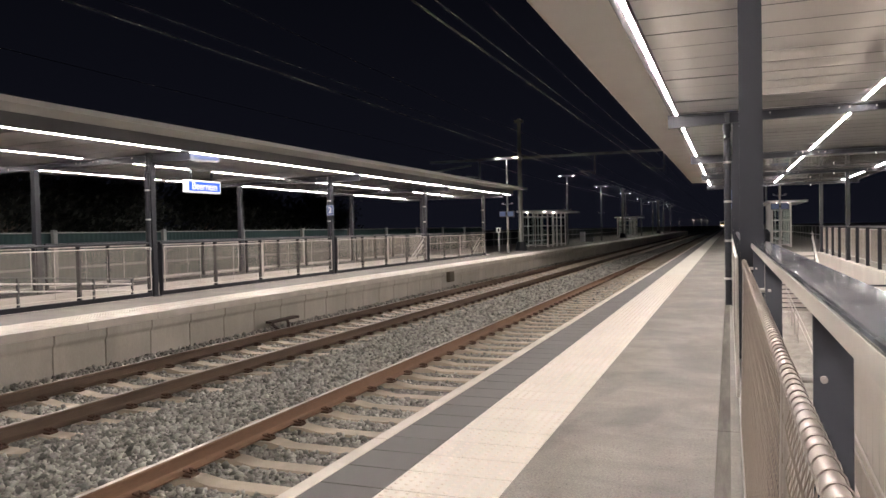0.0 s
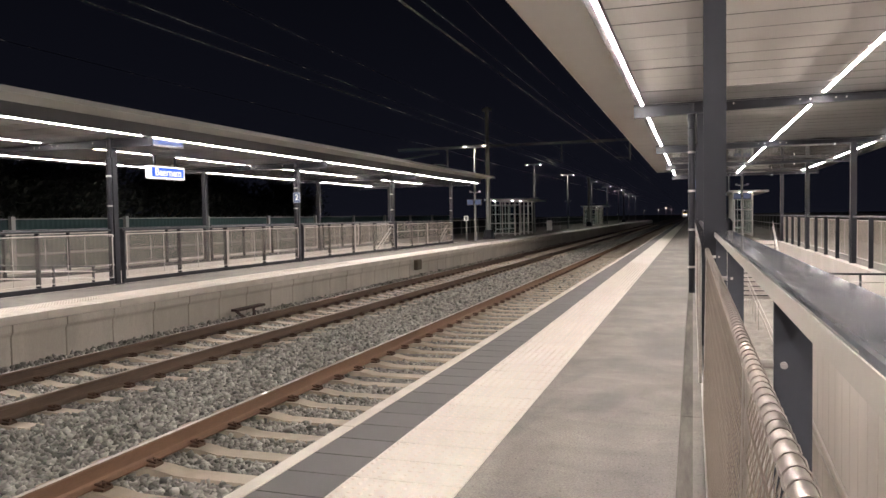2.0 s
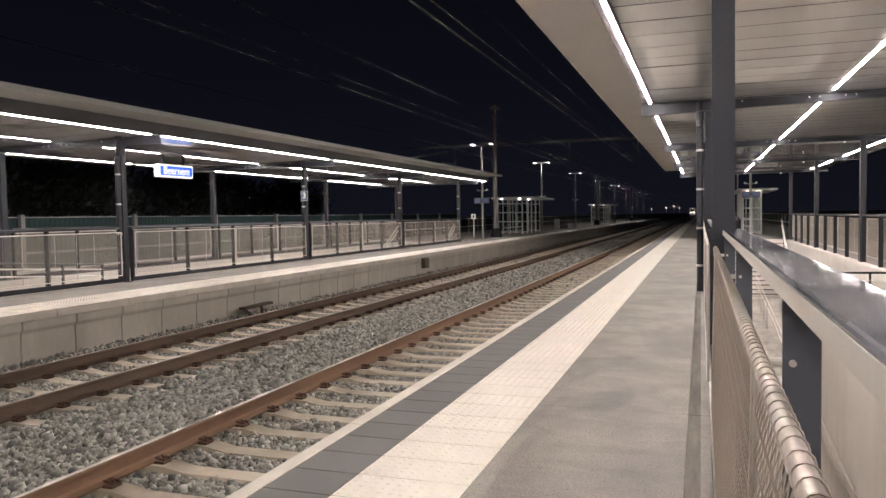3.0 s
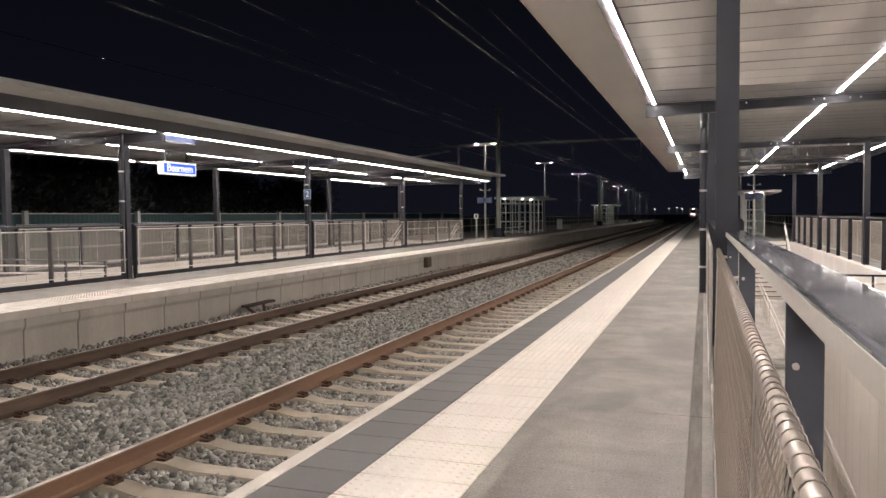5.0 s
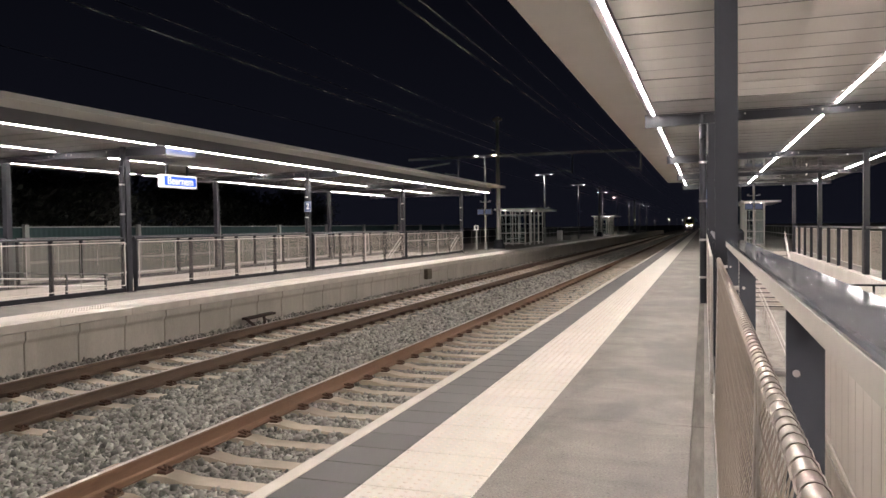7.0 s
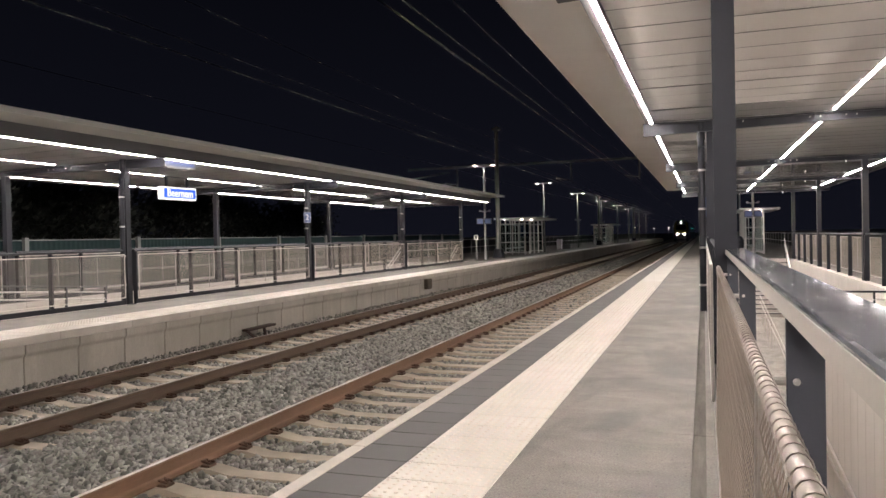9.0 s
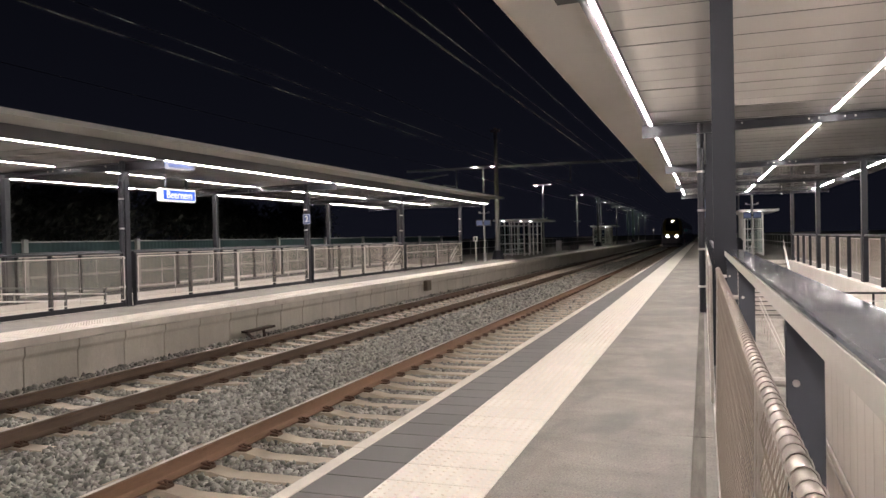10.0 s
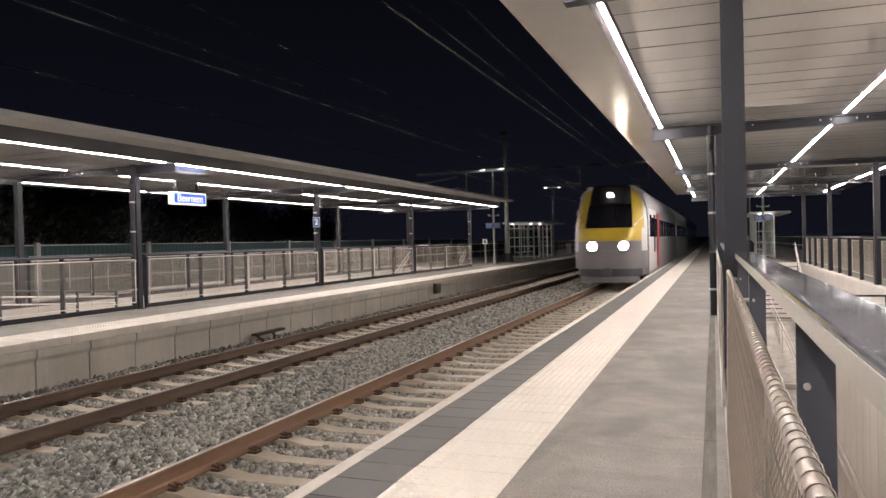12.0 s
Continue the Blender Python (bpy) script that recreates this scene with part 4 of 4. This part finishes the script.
part("lid", box(B(), -0.42, 0.42, -0.27, 0.27, 0.38, 0.41, 0.006), MAST, low)
bin_ob = thing("litter_bin", "dark round litter bin beside the shelter", "bin", at=(1.75, 42.6, 0))
part("drum", rod(B(), (0, 0, 0.12), (0, 0, 0.85), 0.24, 16), STEEL, bin_ob, smooth=True)
part("hood", rod(B(), (0, 0, 0.85), (0, 0, 1.05), 0.26, 16, 0.12), STEEL, bin_ob, smooth=True)
part("stand", rod(B(), (0, 0, 0), (0, 0, 0.12), 0.08, 12), STEEL, bin_ob)


def back_fence(x, y0, y1, label):
    t = thing("fence", label, "fence", "platform fences", at=(x, y0, 0))
    for z in (0.55, 1.12):
        part("rail", rod(B(), (0, 0, z), (0, y1 - y0, z), 0.025, 8), GALV, t)
    k = 0
    while y0 + k < y1:
        part("post", rod(B(), (0, k, 0), (0, k, 1.15), 0.028, 8), MAST, t)
        k += 2.4


back_fence(-17.0, 41, 150, "galvanised two-rail fence along the back of the platform")
back_fence(5.6, 41, 130, "galvanised two-rail fence along the back of the platform")

# drain cover box at the foot of the far platform, and a junction box in its face
dr = thing("cable_tray", "dark metal cable bracket lying at the platform foot", "cable tray", at=(-9.25, 13.9, -0.70))
part("plate", bar(B(), (0.0, -0.30, 0.14), (0.05, 0.72, 0.16), 0.16, 0.05), RUST_DARK, dr)
part("leg", bar(B(), (0.05, -0.30, 0.13), (0.20, -0.05, -0.12), 0.05, 0.05), RUST_DARK, dr)
part("leg", bar(B(), (0.05, 0.35, 0.14), (0.20, 0.20, -0.12), 0.05, 0.05), RUST_DARK, dr)
part("foot", box(B(), 0.12, 0.28, -0.30, 0.3, -0.15, -0.11), RUST_DARK, dr)
BOX_BROWN = material("olive_brown_box", (0.10, 0.082, 0.055), 0.7, 0, 0.2, 6, 60, 0.1)
jb = thing("junction_box", "dark brown junction box on the platform face", "junction box", at=(-9.42, 25.2, -0.33))
part("case", box(B(), -0.04, 0.10, -0.22, 0.22, -0.18, 0.18, 0.01), BOX_BROWN, jb)
part("lid", box(B(), 0.101, 0.112, -0.19, 0.19, -0.15, 0.15, 0.004), BOX_BROWN, jb)

# ---- lights far down the line ----
DISTANT = glow("distant_light", (1.0, 0.85, 0.65), 14)
SIGNAL = glow("signal_green", (0.05, 1.0, 0.65), 9)


def far_lamp(x, y, z, r, mat, label, name="distant_lamp"):
    t = thing(name, label, "lamp", at=(x, y, -0.9))
    part("pole", rod(B(), (0, 0.3, 0), (0, 0.3, z + 0.9), 0.08, 6), MAST, t)
    b = B()
    bmesh.ops.create_icosphere(b, subdivisions=2, radius=r, matrix=Matrix.Translation((0, 0, z + 0.9)))
    part("lamp_head", b, mat, t)


for x, y, z, r in ((-18, 300, 3.0, 0.09), (-14, 330, 3.4, 0.13), (-12.5, 380, 4.4, 0.11), (-10.5, 400, 3.6, 0.12), (-22, 260, 3.2, 0.06)):
    far_lamp(x, y, z, r, DISTANT, "small white lamp far beyond the platforms")
far_lamp(-1.2, 260, 2.6, 0.13, SIGNAL, "green railway signal light far down the line", "railway_signal")


# ---- trees behind the fence, the dark of night put into the leaf colour ----
BARK = material("bark", (0.10, 0.075, 0.055), 0.9, 0, 0.3, 4, 40, 0.6)
NIGHT_LEAF = material("night_dark_leaf", (0.009, 0.012, 0.006), 0.7, 0, 0.35, 3, 30, 0.0)


def tree(x, y, h, seed):
    rng = random.Random(seed)
    t = thing("tree", "dark leafy tree in the night behind the fence", "tree", "trees behind the fence", at=(x, y, -0.92))
    bm = rod(B(), (0, 0, 0), (0.1, 0.1, h * 0.55), 0.16, 8, 0.08)
    tips = []
    for k in range(9):
        a, z = rng.uniform(0, 6.28), h * rng.uniform(0.28, 0.55)
        r = rng.uniform(0.8, 1.9)
        tip = (r * math.cos(a), r * math.sin(a), z + rng.uniform(0.6, 2.0))
        rod(bm, (0.08, 0.08, z), tip, 0.05, 6, 0.015)
        tips.append(tip)
    part("trunk", bm, BARK, t, "rough brown trunk with limbs")
    vs, fs = [], []
    for k in range(4200):
        tip = rng.choice(tips)
        c = Vector([tip[i] + rng.gauss(0, 0.7) for i in range(3)])
        n = Vector([rng.gauss(0, 1) for i in range(3)]).normalized()
        u = n.orthogonal().normalized() * rng.uniform(0.09, 0.18)
        w = n.cross(u)
        b = len(vs)
        vs += [tuple(c + u), tuple(c + w * 0.5), tuple(c - u), tuple(c - w * 0.5)]
        fs.append((b, b + 1, b + 2, b + 3))
    me = bpy.data.meshes.new("crown")
    me.from_pydata(vs, [], fs)
    part("crown", me, NIGHT_LEAF, t, "loose green crown, the night's dark put into its colour")


# extra trees added so that the gap over the fence stays evenly dark
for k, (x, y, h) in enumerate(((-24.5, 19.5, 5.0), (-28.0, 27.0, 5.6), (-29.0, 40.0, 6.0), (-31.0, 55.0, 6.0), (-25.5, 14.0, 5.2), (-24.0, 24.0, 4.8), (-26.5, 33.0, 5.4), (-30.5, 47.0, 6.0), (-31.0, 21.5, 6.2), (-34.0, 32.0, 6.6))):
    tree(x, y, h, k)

# ---- the train ----
TRAIN_SIDE = material("train_side", (0.30, 0.30, 0.31), 0.35, 0.1, 0.06, 1, 40, 0.02)
TRAIN_WHITE = material("train_white", (0.62, 0.60, 0.60), 0.35, 0.0, 0.05, 1, 40, 0.02)
YELLOW = material("train_yellow", (0.46, 0.33, 0.03), 0.35, 0, 0.05, 2, 40, 0.02)
RED = material("train_red", (0.50, 0.03, 0.03), 0.35, 0, 0.05, 2, 40, 0.02)
LOWER = material("train_lower", (0.19, 0.178, 0.186), 0.4, 0, 0.10, 2, 40, 0.02)
BUMPER = material("train_bumper", (0.07, 0.07, 0.08), 0.5, 0, 0.1, 3, 40, 0.05)
BLACK = material("train_black", (0.018, 0.018, 0.022), 0.35, 0, 0.1, 3, 40, 0.02)
DARK_GLASS = material("dark_glass", (0.012, 0.012, 0.016), 0.08, 0, 0.1, 3, 40, 0.0, rv=0.05)
HEADLIGHT = glow("headlight_glow", (1.0, 0.80, 0.62), 3000)
# own glow in place of the lamp light the reflector would throw back
REFLECTOR = glow("reflector_self_glow", (1.0, 0.86, 0.68), 22)
TOPLIGHT = glow("top_light_glow", (1.0, 0.86, 0.66), 30)


def nose(x, z):
    """How far back the front lies at a point of its face."""
    slope = max(0.0, z - 1.9) ** 1.35 * 0.52 + max(0.0, 0.9 - z) * 0.15
    return slope + 0.95 * (abs(x) / 1.4) ** 4.0 * 0.9


def skin(x0, x1, z0, z1, nx, nz, lift=0.0, holes=()):
    bm = B()
    g = []
    for j in range(nz + 1):
        z = z0 + (z1 - z0) * j / nz
        row = []
        for i in range(nx + 1):
            x = x0 + (x1 - x0) * i / nx
            k = 1 - 0.10 * max(0.0, z - 2.4) ** 1.3
            row.append(bm.verts.new((x * k, nose(x, z) - lift, z)))
        g.append(row)
    for j in range(nz):
        for i in range(nx):
            mx, mz = x0 + (x1 - x0) * (i + 0.5) / nx, z0 + (z1 - z0) * (j + 0.5) / nz
            if any(abs(mx - hx) < 0.17 and abs(mz - hz) < 0.17 for hx, hz in holes):
                continue
            bm.faces.new((g[j][i], g[j][i + 1], g[j + 1][i + 1], g[j + 1][i]))
    r = bmesh.ops.extrude_face_region(bm, geom=bm.faces[:])
    for v in r["geom"]:
        if isinstance(v, bmesh.types.BMVert):
            v.co.y += 0.05
    bmesh.ops.recalc_face_normals(bm, faces=bm.faces)
    return bm


def tube(x, z, y0, y1, r0, r1, n=24):
    bm = B()
    rings = [[bm.verts.new((x + r * math.cos(i * 6.28319 / n), y, z + r * math.sin(i * 6.28319 / n))) for i in range(n)] for r, y in ((r0, y0), (r0, y1), (r1, y1), (r1, y0))]
    for k in range(4):
        a, b = rings[k], rings[(k + 1) % 4]
        for i in range(n):
            bm.faces.new((a[i], a[(i + 1) % n], b[(i + 1) % n], b[i]))
    bmesh.ops.recalc_face_normals(bm, faces=bm.faces)
    return bm


train = thing("passenger_train", "grey electric train with yellow front and lit headlights, approaching", "train", at=(TRACKS[0], 29.2, RAIL_Z))
part("skirt", skin(-1.12, 1.12, 0.22, 0.44, 12, 2, 0.05), LOWER, train, "pale grey lower skirt", True)
part("bumper", skin(-1.22, 1.22, 0.445, 0.74, 12, 4, -0.10), BUMPER, train, "dark recess behind the coupler", True)
part("coupler", rod(rod(B(), (0, -0.35, 0.62), (0, 0.3, 0.62), 0.13, 10), (0, -0.45, 0.62), (0, -0.34, 0.62), 0.19, 10), BUMPER, train)
part("lower_front", skin(-1.4, 1.4, 0.745, 1.42, 20, 5), LOWER, train, "pale grey lower front", True)
part("lamp_panel", skin(-1.22, 1.22, 1.425, 1.815, 42, 8, 0.004, ((-0.595, 1.62), (0.595, 1.62))), LOWER, train, "pale grey panel round the headlights", True)
part("front_band", skin(-1.22, 1.22, 1.82, 2.32, 42, 8, 0.004), YELLOW, train, "bright yellow front band", True)
part("windscreen", skin(-0.90, 0.90, 2.325, 3.25, 14, 7), DARK_GLASS, train, "large dark windscreen", True)
part("upper_panel", skin(-0.90, 0.90, 3.255, 3.95, 14, 5), BLACK, train, "black panel above the windscreen", True)
for s in (-1, 1):
    part("pillar", skin(min(s * 0.905, s * 1.30), max(s * 0.905, s * 1.30), 2.325, 3.86, 5, 10, 0.004), YELLOW, train, "yellow windscreen pillar", True)
    part("corner", skin(min(s * 1.225, s * 1.4), max(s * 1.225, s * 1.4), 1.425, 2.32, 4, 6), TRAIN_WHITE, train, "pale front corner", True)
    part("upper_corner", skin(min(s * 1.305, s * 1.4), max(s * 1.305, s * 1.4), 2.325, 3.86, 4, 9), TRAIN_WHITE, train, "pale front corner", True)
    # white bar in place of the glint on the slanting crease
    part("trim", bar(B(), (s * 0.96, nose(0.96, 2.40) - 0.02, 2.40), (s * 1.37, nose(1.36, 2.92) - 0.04, 2.92), 0.03, 0.03, (0, 1, 0)), TRAIN_WHITE, train, "white bar for the glint along the slanting crease")
    h = part("headlight", rod(B(), (s * 0.595, 1.90, 1.62), (s * 0.595, 1.908, 1.62), 0.1745, 24), HEADLIGHT, train, "round white headlight, lit")
    # barrel made deep to narrow the beam; its lining glows by itself
    part("reflector", tube(s * 0.595, 1.62, -0.04, 1.89, 0.176, 0.186), REFLECTOR, h, "headlight reflector, its reflected light put in as own glow", True)
    part("bezel", rod(tube(s * 0.595, 1.62, -0.045, 1.95, 0.187, 0.245), (s * 0.595, 1.91, 1.62), (s * 0.595, 1.94, 1.62), 0.21, 24), BUMPER, h, "deep dark barrel added to narrow the headlight beam", True)
part("headlight", rod(B(), (0, nose(0, 3.62) - 0.05, 3.62), (0, nose(0, 3.62) - 0.01, 3.62), 0.13, 16), TOPLIGHT, train, "round white top light, lit")
part("roof_front", skin(-1.30, 1.30, 3.955, 4.06, 14, 2), BLACK, train, smooth=True)


def car(y0, y1):
    prof = [(-1.40, 0.45), (-1.40, 2.5), (-1.34, 3.2), (-1.20, 3.75), (-0.9, 4.02), (0.9, 4.02), (1.20, 3.75), (1.34, 3.2), (1.40, 2.5), (1.40, 0.45)]
    body = part("car_body", prism(B(), prof, y0, y1), TRAIN_SIDE, train, "silver grey carriage body")
    for s in (-1, 1):
        y = y0 + 1.2
        while y < y1 - 2.2:
            part("window", box(B(), s * 1.403 - 0.01, s * 1.403 + 0.012, y, y + 1.6, 1.95, 2.75), DARK_GLASS, body)
            y += 2.1
    return body


car(1.55, 24.0)
for k in range(3):
    car(24.6 + 23.2 * k, 47.2 + 23.2 * k)
for s in (-1, 1):
    part("cab_panel", box(B(), s * 1.404 - 0.008, s * 1.404 + 0.008, 1.56, 5.6, 0.55, 3.1), TRAIN_WHITE, train, "pale cab side")
    part("cab_window", box(B(), s * 1.418 - 0.006, s * 1.418 + 0.006, 2.0, 2.9, 1.95, 2.85), DARK_GLASS, train)
    part("cab_door", box(B(), s * 1.418 - 0.006, s * 1.418 + 0.006, 4.2, 4.9, 1.3, 2.9), DARK_GLASS, train)
    part("red_door", box(B(), s * 1.41 - 0.012, s * 1.41 + 0.012, 6.3, 7.5, 0.6, 3.0), RED, train, "red passenger door")
for y in (3.0, 5.6, 19.5, 22.0, 27.5, 30, 43, 45.5):
    for s in (-1, 1):
        w = part("wheel", rod(B(), (s * 0.70, y, 0.46), (s * 0.82, y, 0.46), 0.46, 20), RUST_DARK, train, "dark steel wheel")
part("underframe", box(B(), -1.1, 1.1, 2.0, 92, 0.30, 0.62), RUST_DARK, train)


def motions():
    rows = [(t, pose(TRACKS[0], 29.2 + 36.9 * (12 - t), RAIL_Z)) for t in range(13)]
    walk(train, rows)


motions()
